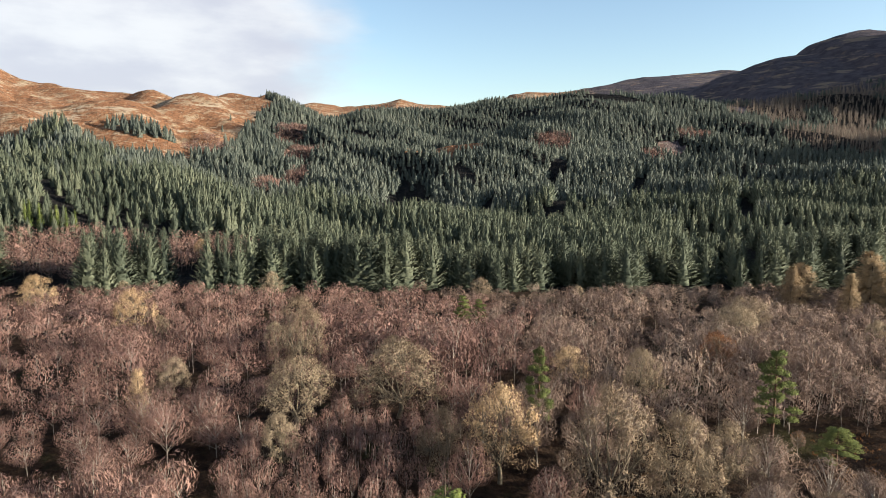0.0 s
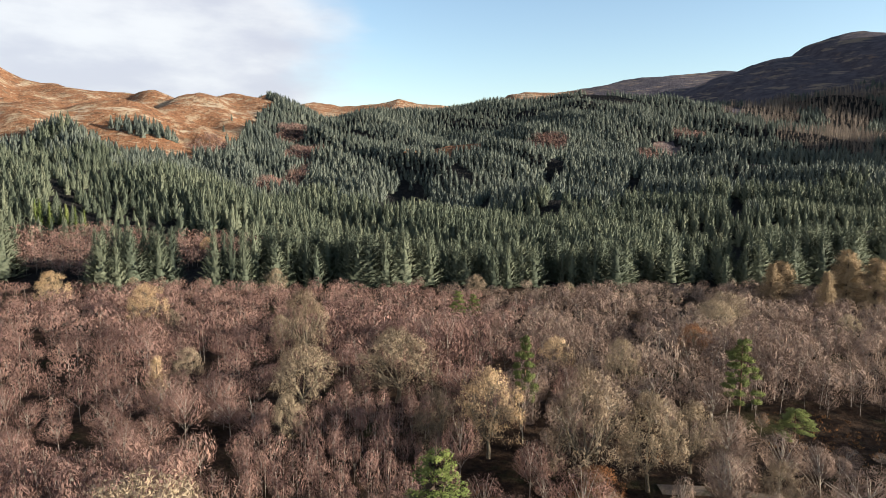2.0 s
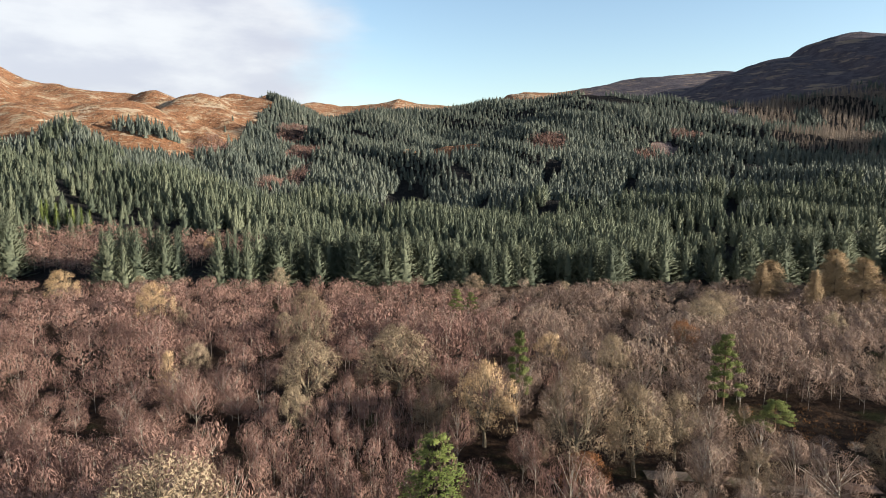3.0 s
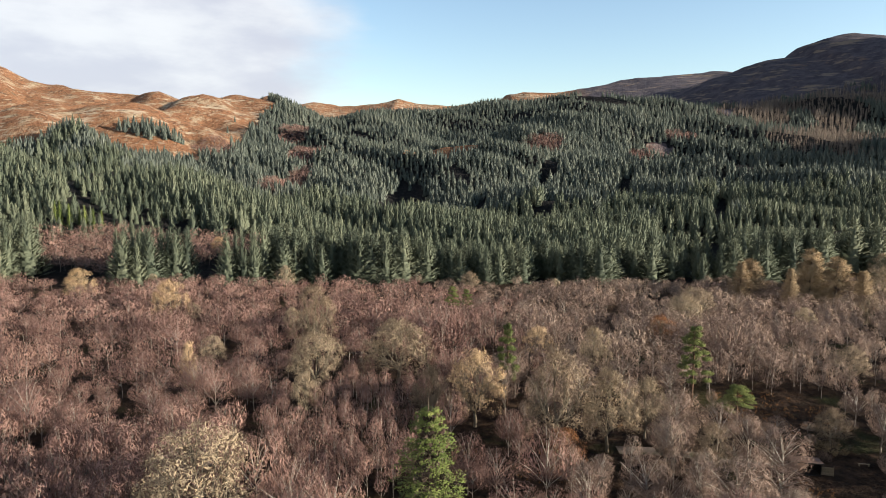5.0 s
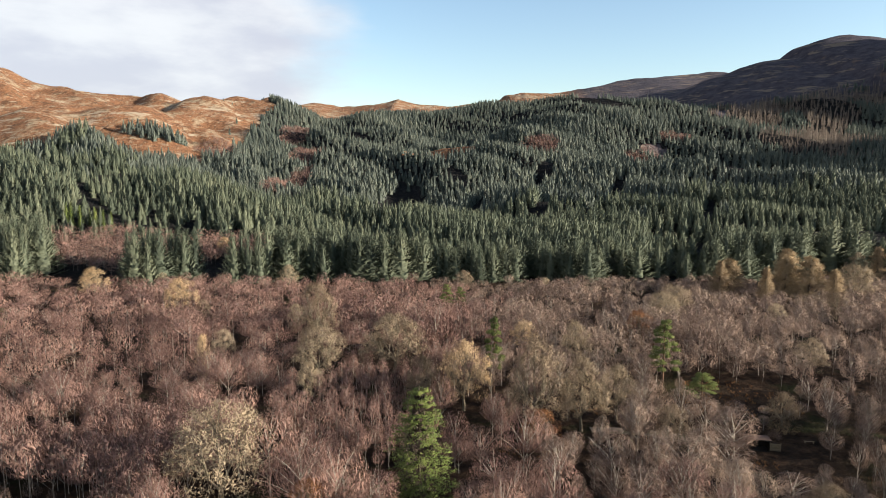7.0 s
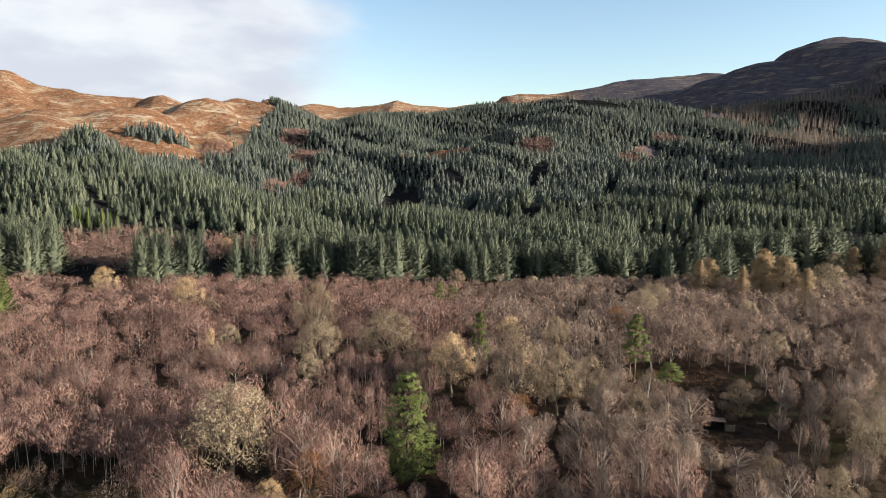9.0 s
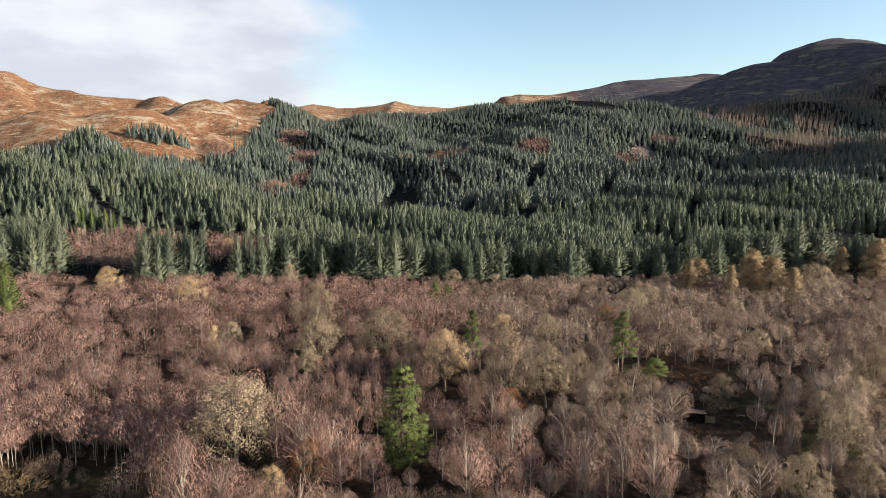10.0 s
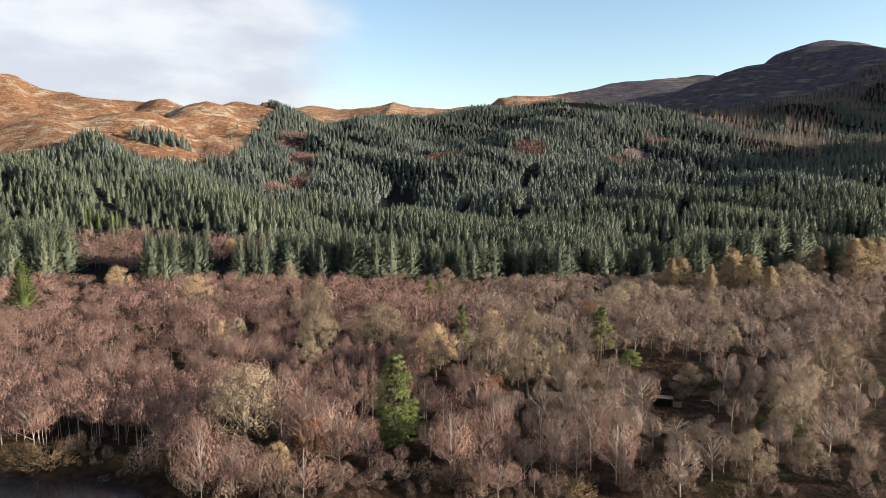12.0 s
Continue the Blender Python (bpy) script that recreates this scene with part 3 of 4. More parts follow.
def pine_shape(seed, h=19.0, layers=((0.985, 0.9, 3), (0.91, 1.5, 4), (0.81, 2.2, 5), (0.70, 2.6, 5), (0.58, 2.9, 5), (0.46, 3.3, 4), (0.35, 3.4, 3)), needles=240):
    """A Scots pine: bare rusty stem, level limbs, flat dense pads of needles with gaps between the layers."""
    rng = random.Random(seed)
    wood, green = Sprigs(), Sprigs()
    bend = Vector((rng.uniform(-0.5, 0.5), rng.uniform(-0.5, 0.5), 0))
    at = lambda u: Vector((0, 0, h * u)) + bend * math.sin(u * 3)
    wood.tube([at(k / 5) for k in range(6)], [0.34, 0.28, 0.22, 0.17, 0.1, 0.03], 6)
    for u, reach, pads in layers:
        start = rng.uniform(0, 6.283)
        for k in range(pads):
            a = start + 6.283 * k / pads + rng.uniform(-0.4, 0.4)
            out = reach * rng.uniform(0.45, 1.0)
            d = Vector((math.cos(a), math.sin(a), 0))
            tip = at(u * 0.97) + d * out + UP * (reach * 0.12 + rng.uniform(-0.4, 0.4))
            wood.tube([at(u * 0.93), tip], [0.09, 0.03], 3)
            spread = rng.uniform(0.75, 1.25) * (0.55 + 0.2 * reach)
            for _ in range(int(needles * spread)):
                q = round_way(rng, -0.5)
                p = tip + Vector((q.x * spread, q.y * spread, q.z * 0.6))
                green.blade(p, p + (round_way(rng, -0.2) + d * 0.3 + UP * 0.35) * 0.42, 0.22, rng, q * 0.7 + d * 0.3 + UP * 0.5, 0.3)
    return wood.arrays(), green.arrays()


def bush_shape(seed, stems, wide, high, width=0.05, rods=22):
    """A leafless shrub: many thin forking rods that fill a low uneven mound."""
    rng = random.Random(seed)
    wood, fuzz = Sprigs(), Sprigs()
    for k in range(stems):
        a, out = rng.uniform(0, 6.283), wide * math.sqrt(rng.random())
        root = Vector((math.cos(a) * out * 0.5, math.sin(a) * out * 0.5, 0))
        tip = Vector((math.cos(a) * out, math.sin(a) * out, high * (1 - 0.6 * (out / wide) ** 2) * rng.uniform(0.6, 1.05)))
        wood.tube([root, root.lerp(tip, 0.5) + round_way(rng, -1) * 0.2, tip], [0.018, 0.014, 0.006], 3)
        face = Vector((tip.x / wide, tip.y / wide, 0.5))
        for _ in range(rods):
            p = root.lerp(tip, rng.uniform(0.4, 1.0)) + round_way(rng, -1) * 0.3
            d = Vector((math.cos(a) * 0.4, math.sin(a) * 0.4, 0.5)) + round_way(rng, -0.8)
            fuzz.blade(p, p + d * 0.36, width * rng.uniform(0.7, 1.4), rng, face, 0.45)
    return wood.arrays(), fuzz.arrays()


# ---- plants: things and drifts ----
def part(name, mesh, parent, label=""):
    ob = new(name, mesh)
    ob.parent = parent
    return tagged(ob, label)


def tree_kind(name, shape, barks, crown, label, category, group, crown_label=""):
    """A master tree, far below ground until it is copied, as an Empty with a trunk and a crown."""
    (wv, wf, wn), (fv, ff, fn) = shape
    ob = new(name)
    part("trunk", mesh_from(name + "_trunk", wv, wf, [barks], None, True), ob)
    part("crown", mesh_from(name + "_crown", fv, ff, [crown], None, True, fn), ob, crown_label)
    return tagged(ob, label, category, group)


def stand(master, x, y, size=1.0, turn=0.0, wide=None, label="", used={}):
    """The master itself at its first place, copies of it at the others."""
    m = pose(x, y, float(land(x, y)) - 0.12, 0, 0, turn) @ Matrix.Diagonal((wide or size, wide or size, size, 1))
    if master.name in used:
        ob = copy_thing(master, m)
    else:
        ob, used[master.name] = master, True
        ob.matrix_basis = m
    return tagged(ob, label)


def drift(name, shapes, places, mats, label, category, group=""):
    """Very many plants as one mesh. places: rows of x, y, size, wide, turn."""
    rng = np.random.default_rng(len(places))
    vs, fs, ss, ts, ns, base = [], [], [], [], [], 0
    places = np.asarray(places, float)
    pick = rng.integers(0, len(shapes), len(places))
    z = land(places[:, 0], places[:, 1]) - 0.12
    for k, ((wv, wf, wn), (fv, ff, fn)) in enumerate(shapes):
        rows = np.flatnonzero(pick == k)
        if not len(rows):
            continue
        v, f, n = np.concatenate([wv, fv]), np.concatenate([wf, ff + len(wv)]), np.concatenate([wn, fn])
        slot = np.r_[np.zeros(len(wf)), np.ones(len(ff))]
        p = places[rows]
        c, s = np.cos(p[:, 4])[:, None], np.sin(p[:, 4])[:, None]
        w = p[:, 3][:, None]
        out = np.stack([(c * v[:, 0] - s * v[:, 1]) * w + p[:, 0][:, None], (s * v[:, 0] + c * v[:, 1]) * w + p[:, 1][:, None],
                        v[:, 2] * p[:, 2][:, None] + z[rows][:, None]], -1)
        way = np.stack([c * n[:, 0] - s * n[:, 1], s * n[:, 0] + c * n[:, 1], n[:, 2] + 0 * c], -1)
        vs.append(out.reshape(-1, 3))
        ns.append(way.reshape(-1, 3))
        fs.append((f[None] + (np.arange(len(rows)) * len(v))[:, None, None] + base).reshape(-1, 3))
        ss.append(np.tile(slot, len(rows)))
        ts.append(np.repeat(rng.random(len(rows)), len(v)))
        base += len(rows) * len(v)
    me = mesh_from(name, np.concatenate(vs), np.concatenate(fs), mats, np.concatenate(ss), True, np.concatenate(ns), tone=np.concatenate(ts))
    return tagged(new(name, me), label, category, group, "stuff")


def scattered(x0, x1, y0, y1, gap, seed):
    """Jittered places over an oblong."""
    rng = np.random.default_rng(seed)
    X, Y = np.meshgrid(np.arange(x0, x1, gap), np.arange(y0, y1, gap))
    X = X + (np.arange(X.shape[0]) % 2)[:, None] * gap / 2
    return X.ravel() + rng.uniform(-0.42, 0.42, X.size) * gap, Y.ravel() + rng.uniform(-0.42, 0.42, X.size) * gap, rng


# ---- single trees that stand out ----
taken = []


def claim(x, y, r):
    taken.append((x, y, r))


def free(x, y):
    ok = np.ones(np.shape(x), bool)
    for a, b, r in taken:
        ok &= (x - a) ** 2 + (y - b) ** 2 > r * r
    return ok


def single_trees():
    fir = tree_kind("fir_tree", fir_shape(901), BARK_DARK, FIR,
                    "broad bright-green fir with layered drooping boughs", "conifer", "", "dense yellow-green needles")
    stand(fir, 0.2, 60, 1.0, 0, 1.0)
    claim(2, 60, 5.5)
    claim(2, 53, 4.5)
    claim(-8, 62, 4)
    shore_spruce = tree_kind("spruce_tree", spruce_shape(902, 20, 11, 30, 23, 5.6, 0.02, 6, 0.8, 0.4), BARK_DARK, PINE,
                             "tall dark-green spruce rising above bare birches", "conifer", "", "dark green needles")
    stand(shore_spruce, -150, 167, 1.08, 0, 1.35)
    claim(-150, 167, 6)
    pine = tree_kind("scots_pine", pine_shape(910), BARK_PINE, PINE, "tall scots pine with a bare rusty stem", "pine tree", "scots pines in the birch wood", "flat pads of green needles")
    stand(pine, 59.4, 112.5, 1.0, 0)
    stand(pine, 17.1, 112, 1.02, 80, 0.7, "slender scots pine among purple-brown birches")
    stand(pine, 6, 190, 0.68, 150, 0.75, "small scots pine near the plantation edge")
    stand(pine, 11, 195, 0.58, 220, 0.7, "small scots pine near the plantation edge")
    stand(pine, 66, 104, 0.42, 260, 1.0, "low spreading scots pine beside a glade")
    for x, y, r in ((59, 112, 4), (17, 112, 3), (6, 190, 3), (11, 195, 3), (69, 108, 5)):
        claim(x, y, r)

    # broadleaves: x, y, height, half width, kind
    oaks = [tree_kind("oak_tree", oak_shape(920 + k, 14, 6.2), BARK_OAK, OAK_TWIG, "leafless oak with lichen-pale spreading limbs", "oak tree",
                      "oaks in the birch wood", "beige lichened twigs") for k in range(5)]
    gold = [tree_kind("oak_tree", oak_shape(940 + k, 14, 6.2, 7, 120, 40, 0.28, 0.14), BARK_OAK, OAK_GOLD, "oak still holding faded golden-tan leaves", "oak tree",
                      "oaks in the birch wood", "faded gold leaves") for k in range(2)]
    rust = [tree_kind("beech_tree", oak_shape(950 + k, 14, 6.2, 8, 90, 56, 0.36, 0.17, core=0.2), BARK_OAK, RUST, "beech with thin rust-orange autumn leaves", "beech tree",
                      "rusty beeches", "rust-orange leaves")  for k in range(1)]
    ash = [tree_kind("ash_tree", oak_shape(960 + k, 14, 6.2, 10, 120, 46, 0.55, 0.06, 0.26, 0.2, 0.9), BARK_OAK, ASH_TWIG, "bare ash with steep grey-brown branches", "ash tree",
                     "bare ashes", "grey-brown twigs") for k in range(2)]
    for x, y, h, w, kinds in (
        (24.5, 90, 20.5, 7.8, ash), (34, 88, 17, 5.8, oaks), (9.2, 100, 17.5, 6.6, gold), (0, 101, 13, 5.0, oaks), (43, 94, 14, 6.2, oaks),
        (-32, 55, 20, 9.2, oaks), (-28.5, 122, 15.5, 7.5, oaks), (-9, 128, 15.5, 8.0, oaks), (-27, 103, 11, 3.8, oaks),
        (-91, 187, 13, 6.5, gold), (-80, 180, 12, 6.0, oaks), (-140, 220, 11.5, 6.0, gold), (41, 130, 12, 5.0, oaks), (29, 144, 11, 5.0, gold),
        (64, 148, 13, 5.5, rust), (87, 184, 13, 7.0, oaks), (-12, 153, 14, 6.0, oaks), (-35, 156, 14, 6.0, ash), (-45, 170, 13, 5.5, oaks),
        (119, 174, 12, 6.5, oaks), (207, 268, 14, 7.0, oaks), (104, 78, 12, 5.5, ash), (71, 40, 9, 4.8, oaks), (105, 127, 12, 5.5, ash),
        (80, 172, 13, 5.5, oaks), (134, 112, 12, 6.0, ash), (88, 57, 12, 5.5, oaks), (93, 73, 12.5, 6.0, oaks), (50, 78, 12, 4.5, ash),
        (-16, 47, 11, 4.5, rust), (-22, 43, 9, 4.0, gold), (66, 52, 8, 5.0, ash), (84, 44, 9, 5.5, ash), (78, 90, 10, 4.5, ash), (24, 80, 9, 5.0, rust),
        (-120, 240, 10, 5.0, oaks), (-62, 232, 11, 5.5, oaks), (48, 228, 11, 5.0, oaks), (14, 240, 11, 5.5, ash), (160, 250, 12, 6.0, oaks),
        (-112, 300, 9, 4.5, gold), (150, 190, 12, 6.0, ash), (172, 215, 12, 6.0, oaks), (-60, 140, 11, 5, ash), (120, 95, 10, 5, ash),
    ):
        master = kinds[int(abs(x * 7 + y * 3)) % len(kinds)]
        stand(master, x, y, h / 14, (x * 37 + y * 11) % 360, w / 6.2)
        claim(x, y, w * 0.9)
        claim(x, y - w * 1.0, w * 0.6)
    larch = [tree_kind("larch_tree", larch_shape(970 + k), BARK_DARK, LARCH, "larch with thin golden-orange autumn needles", "larch tree",
                       "golden larches by the plantation", "gold needles") for k in range(2)]
    for x, y, h, w in ((118, 217, 19, 1.9), (124, 222, 17, 1.7), (133, 209, 18, 1.4), (145, 217, 20, 2.1), (152, 212, 19, 1.8), (159, 207, 16, 1.4), (150, 226, 20, 1.7), (226, 254, 21, 1.9),
                       (238, 262, 20, 1.8), (213, 262, 17, 1.5), (250, 270, 19, 1.7)):
        stand(larch[int(x) % 2], x, y, h / 15 * 0.9, x * 13 % 360, w * 0.9)
        claim(x, y, 5)
    pale = tree_kind("larch_tree", larch_shape(975, 15, 3.4, 24, 9, 14), BARK_DARK, OAK_GOLD, "pale straw-gold larch among pink birches", "larch tree", "", "straw-gold needles")
    stand(pale, -58.4, 120.3, 0.86, 0, 1.0)
    claim(-58, 120, 4)

    snag = Sprigs()
    snag.tube([Vector(p) for p in ((0, 0, 0), (0.2, 0, 4), (-0.1, 0, 7.5), (-0.5, 0, 9.8))], [0.22, 0.18, 0.12, 0.03], 5)
    snag.tube([Vector(p) for p in ((0, 0, 6.6), (0.9, 0, 7.6), (1.0, 0, 8.4))], [0.08, 0.06, 0.02], 4)
    snag.tube([Vector(p) for p in ((0.1, 0, 5), (-0.9, 0.3, 5.8))], [0.07, 0.02], 4)
    ob = new("dead_tree", mesh_from("dead_tree", *snag.arrays()[:2], [BARK_DEAD]))
    ob.matrix_basis = pose(-37.1, 113.9, float(land(-37.1, 113.9)) - 0.1) @ Matrix.Scale(0.7, 4)
    tagged(ob, "bleached dead birch snag with broken limbs", "dead tree")

    # shrubs along the shore
    bushes = [tree_kind("willow_bush", bush_shape(980 + k, 70, 2.4, 2.6), BARK_DARK, WILLOW, "leafless straw-coloured willow bush by the water", "bush",
                        "willow bushes on the shore", "straw-gold rods") for k in range(2)]
    alder = tree_kind("alder_bush", bush_shape(985, 70, 2.4, 2.6), BARK_DARK, TWIG_GREY, "leafless grey-brown alder scrub on the bank", "bush", "alder scrub on the bank", "grey-brown twigs")
    for x, y, h, w in ((-78, 51, 1.7, 2.1), (-72, 50, 1.2, 1.5), (-85, 52, 1.4, 1.8), (-58, 46, 0.7, 0.7), (-55, 46.5, 0.9, 0.8), (-61, 50, 0.5, 0.6), (-48, 45, 0.9, 1.0), (-36, 38, 1.0, 1.1), (-30, 36, 0.9, 1.0),
                       (10, 41, 1.2, 1.2), (14, 39, 1.0, 1.1), (22, 38, 1.0, 1.2), (4, 38, 0.9, 0.9), (-1, 38, 1.0, 1.0), (30, 39, 1.0, 1.2), (102, 53, 1.8, 1.9), (97, 46, 1.3, 1.5), (73.5, 84.5, 1.2, 1.0), (77, 88, 0.8, 0.8),
                       (108, 60, 1.5, 1.5), (40, 40, 1.0, 1.1), (-22, 36, 1.0, 1.1), (58, 37, 1.0, 1.2), (17, 36, 1.0, 1.2), (35, 36, 1.1, 1.2), (46, 37, 1.1, 1.2), (-10, 37, 1.1, 1.2), (76, 36, 1.1, 1.2), (26, 35, 0.9, 1.1)):
        stand(bushes[int(abs(x)) % 2] if x < -70 or int(x) % 7 == 0 else alder, x, y, h, x * 31 % 360, w)
        claim(x, y, w * 1.1)


def lone_conifers():
    young = tree_kind("cypress_tree", spruce_shape(907, 16, 7, 5, 14, 1.9, 0.02, power=0.7, plate=0.5, spray=0.25), BARK_DARK, FIR, "slim yellow-green conifer behind a birch glade", "conifer",
                      "slim yellow-green conifers", "yellow-green needles")
    for x, y, size in ((-205, 322, 1.0), (-199.5, 321, 0.95), (-195, 323, 0.8), (-191, 321, 0.95), (-187, 322, 0.85), (-183, 323, 0.75), (-210, 326, 0.85)):
        stand(young, x, y, size, x * 29 % 360)
        claim(x, y, 4)
    small = tree_kind("spruce_tree", spruce_shape(905, 10, 7, 2, 9, 2.2, 0.05), BARK_DARK, SPRUCE, "small lone spruce on the open moor", "spruce tree", "lone spruces on the moor", "dark needles")
    for x, y, size in ((-249, 744, 1.0), (439, 968, 1.3), (404, 905, 1.1), (-236, 792, 0.8), (-318, 938, 0.5), (-306, 940, 0.4), (470, 930, 1.2), (-262, 815, 0.9)):
        stand(small, x, y, size, x * 17 % 360)


# open ground kept clear of birches
for spot in ((42, 88, 2.6), (47, 87.5, 2.6), (52, 87, 2.6), (57, 86, 2.6), (62, 84.5, 2.6), (50, 82, 2.5), (58, 80, 2.5), (-60, 51, 6), (-52, 50, 4), (-69, 53, 6), (70, 78, 6.5), (90, 66, 5), (72, 113, 8), (54, 146, 6), (137, 100, 14), (130, 86, 8), (52, 42, 5), (68, 36, 5),
             (66, 73, 5), (73, 74, 4), (65, 67, 5), (-72, 78, 6.5), (-75, 70, 4), (60, 100, 5), (66, 103, 6), (78, 104, 7), (36, 102, 5), (80, 82, 6), (84, 112, 7)):
    claim(*spot)
single_trees()
lone_conifers()


# ---- the birch wood ----
def birch_wood():
    x, y, rng = scattered(-330, 330, 34, 252, 5.6, 7)
    edge = 244 + 7 * lattice(x / 14, 0 * x, 61) + 14 * np.clip((x - 60) / 15, 0, 1) + 26 * np.clip((x - 140) / 40, 0, 1)
    keep = (y < edge) & (y > shore(x) + 3 + 3 * lattice(x / 9, y / 9, 62)) & (np.abs(x) < 0.69 * (y + 80) + 12) & free(x, y)
    keep &= (lattice(x / 16, y / 16, 63) > -0.86) & ((x > 25) | (rng.random(len(x)) < 0.8))
    x, y = x[keep], y[keep]
    size = (0.98 + 0.17 * rng.standard_normal(len(x)) + 0.38 * lattice(x / 26, y / 26, 64)).clip(0.5, 1.6)
    size = size * np.interp(y, [150, 210, 240], [1.0, 0.8, 0.58])
    wide = size * rng.uniform(0.85, 1.25, len(x))
    size = np.where((x > 28) & (y < 135), size.clip(0.5, 1.08) * 0.92, size)
    size = np.where(np.hypot(x - 65, y - 63) < 12, size * 0.62, size)
    size = np.where(np.hypot((x - 74) / 16, (y - 97) / 9) < 1, size * 0.6, size)
    size = np.where(np.hypot((x + 18) / 13, (y - 108) / 22) < 1, size * 0.85, size)
    turn = rng.uniform(0, 6.283, len(x))
    red = 18 * lattice(x / 30, y / 30, 65) + 8 * rng.standard_normal(len(x)) + 22 - x - 0.12 * (y - 120) > 0
    stand_of_stems = (x > -100) & (x < -38) & (y < 86) & (y > shore(x) + 8)
    stand_of_stems |= ((x + 16) / 19) ** 2 + ((y - 96) / 33) ** 2 < 1
    x, y, size, wide, turn, red = (v[~stand_of_stems] for v in (x, y, size, wide, turn, red))
    near = np.argsort(y + 0.15 * np.abs(x))[:300]
    first = np.zeros(len(x), bool)
    first[near] = True
    shapes = [birch_shape(100 + k, 1000, 0.75, 0.05, bole=(1.8, 3.2), spread=(3.9, 5.0), fans=(1100, 0.75, 0.14), knots=9) for k in range(4)] + [birch_shape(110 + k, 800, 0.6, 0.05, True, (4.0, 5.0), (2.0, 2.7), (600, 0.7, 0.13)) for k in range(4)]
    masters = {}
    slim = [birch_shape(120 + k, 1000, 0.8, 0.045, True, (1.6, 2.8), (2.6, 3.4), (820, 0.65, 0.12), 8) for k in range(6)] + shapes[4:6]
    for k, shape in enumerate(shapes):
        masters[k, True] = tree_kind("birch_tree", shape, BARK_BIRCH, TWIG_RED, "leafless birch with a dome of reddish-purple twigs", "birch tree",
                                     "birches near the shore", "fine reddish-purple twigs")
        masters[k, False] = tree_kind("birch_tree", slim[k], BARK_BIRCH, TWIG_GREY, "slim leafless birch with grey-mauve twigs on pale limbs", "birch tree",
                                      "birches near the shore", "fine grey-mauve twigs")
    for n, i in enumerate(np.flatnonzero(first)):
        stems = (-26 < x[i] < 0 and 64 < y[i] < 98) or rng.random() < 0.08
        tall = 1.0 if red[i] else 1.06
        stand(masters[n % 4 + 4 * stems, bool(red[i])], x[i], y[i], size[i] * tall, math.degrees(turn[i]), wide[i])
    mid_shapes = [birch_shape(190 + k, 170, 0.55, 0.08, False, fans=(460, 0.8, 0.23)) for k in range(8)]
    far_shapes = [birch_shape(200 + k, 90, 0.55, 0.13, False, fans=(240, 1.0, 0.42)) for k in range(8)]
    rows = np.stack([x, y, size, wide, turn], -1)
    back = rows[:, 1] > 165
    for shapes_there, there in ((mid_shapes, ~first & ~back), (far_shapes, ~first & back)):
        drift("birch_wood", shapes_there, rows[there & red], [BARK_BIRCH, TWIG_RED], "dense leafless birch wood with reddish-purple twigs", "birch wood")
        drift("birch_wood", shapes_there, rows[there & ~red], [BARK_BIRCH, TWIG_GREY], "dense leafless birch wood with grey-mauve twigs", "birch wood")
    # a close stand with bare stems behind the mossy bank
    bx, by, rng = scattered(-100, -39, 48, 86, 2.9, 16)
    ok = (by > shore(bx) + 7 + 2 * lattice(bx / 6, by / 6, 66)) & free(bx, by) & (np.abs(bx) < 0.69 * (by + 80) + 8)
    bx, by = bx[ok], by[ok]
    s = rng.uniform(0.85, 1.2, len(bx))
    drift("birch_stand", [birch_shape(240 + k, 260, 0.7, 0.08, False, (2.6, 5.4), (1.8, 2.7), (220, 0.8, 0.26)) for k in range(6)], np.stack([bx, by, s, s * rng.uniform(0.8, 1.1, len(bx)), rng.uniform(0, 6.283, len(bx))], -1),
          [BARK_BIRCH, TWIG_RED], "close stand of bare-stemmed birches behind the mossy bank", "birch wood")
    # a close stand in the shaded dip between the oaks and the fir
    dx, dy, rng = scattered(-36, 4, 64, 128, 3.3, 18)
    ok = free(dx, dy) & (((dx + 16) / 19) ** 2 + ((dy - 96) / 33) ** 2 < 1 + 0.3 * lattice(dx / 8, dy / 8, 68))
    dx, dy = dx[ok], dy[ok]
    s = rng.uniform(0.62, 0.88, len(dx))
    drift("birch_stand", [birch_shape(250 + k, 260, 0.7, 0.07, False, (2.2, 4.6), (1.9, 2.8), (240, 0.8, 0.22)) for k in range(6)], np.stack([dx, dy, s, s * rng.uniform(0.8, 1.1, len(dx)), rng.uniform(0, 6.283, len(dx))], -1),
          [BARK_BIRCH, TWIG_RED], "close stand of slim purple-brown birches in a shaded dip", "birch wood")
    # low birch scrub down to the water
    sx, sy, rng = scattered(-72, 130, 32, 60, 2.7, 17)
    ok = (sy > shore(sx) + 1.0) & (sy < shore(sx) + 11 + 5 * np.clip((-sx - 8) / 15, 0, 1)) & (lattice(sx / 6, sy / 6, 67) > np.where(sx < -50, -0.1, -0.35))
    sx, sy = sx[ok], sy[ok]
    s = rng.uniform(0.3, 0.62, len(sx)) + np.interp(sx, [-60, -48, -30, -12], [-0.12, 0.25, 0.25, 0])
    drift("birch_scrub", [birch_shape(260 + k, 220, 0.9, 0.08, False, (0.8, 1.6), (2.4, 3.6), (200, 0.9, 0.24)) for k in range(5)], np.stack([sx, sy, s, s * rng.uniform(0.8, 1.2, len(sx)), rng.uniform(0, 6.283, len(sx))], -1),
          [BARK_DARK, TWIG_GREY], "low leafless grey-brown birch scrub along the bank", "scrub")
    # birches in the openings of the plantation
    gx, gy, rng = scattered(-340, 420, 265, 860, 4.6, 8)
    ok = inside(gx, gy, BIRCH_GLADES)
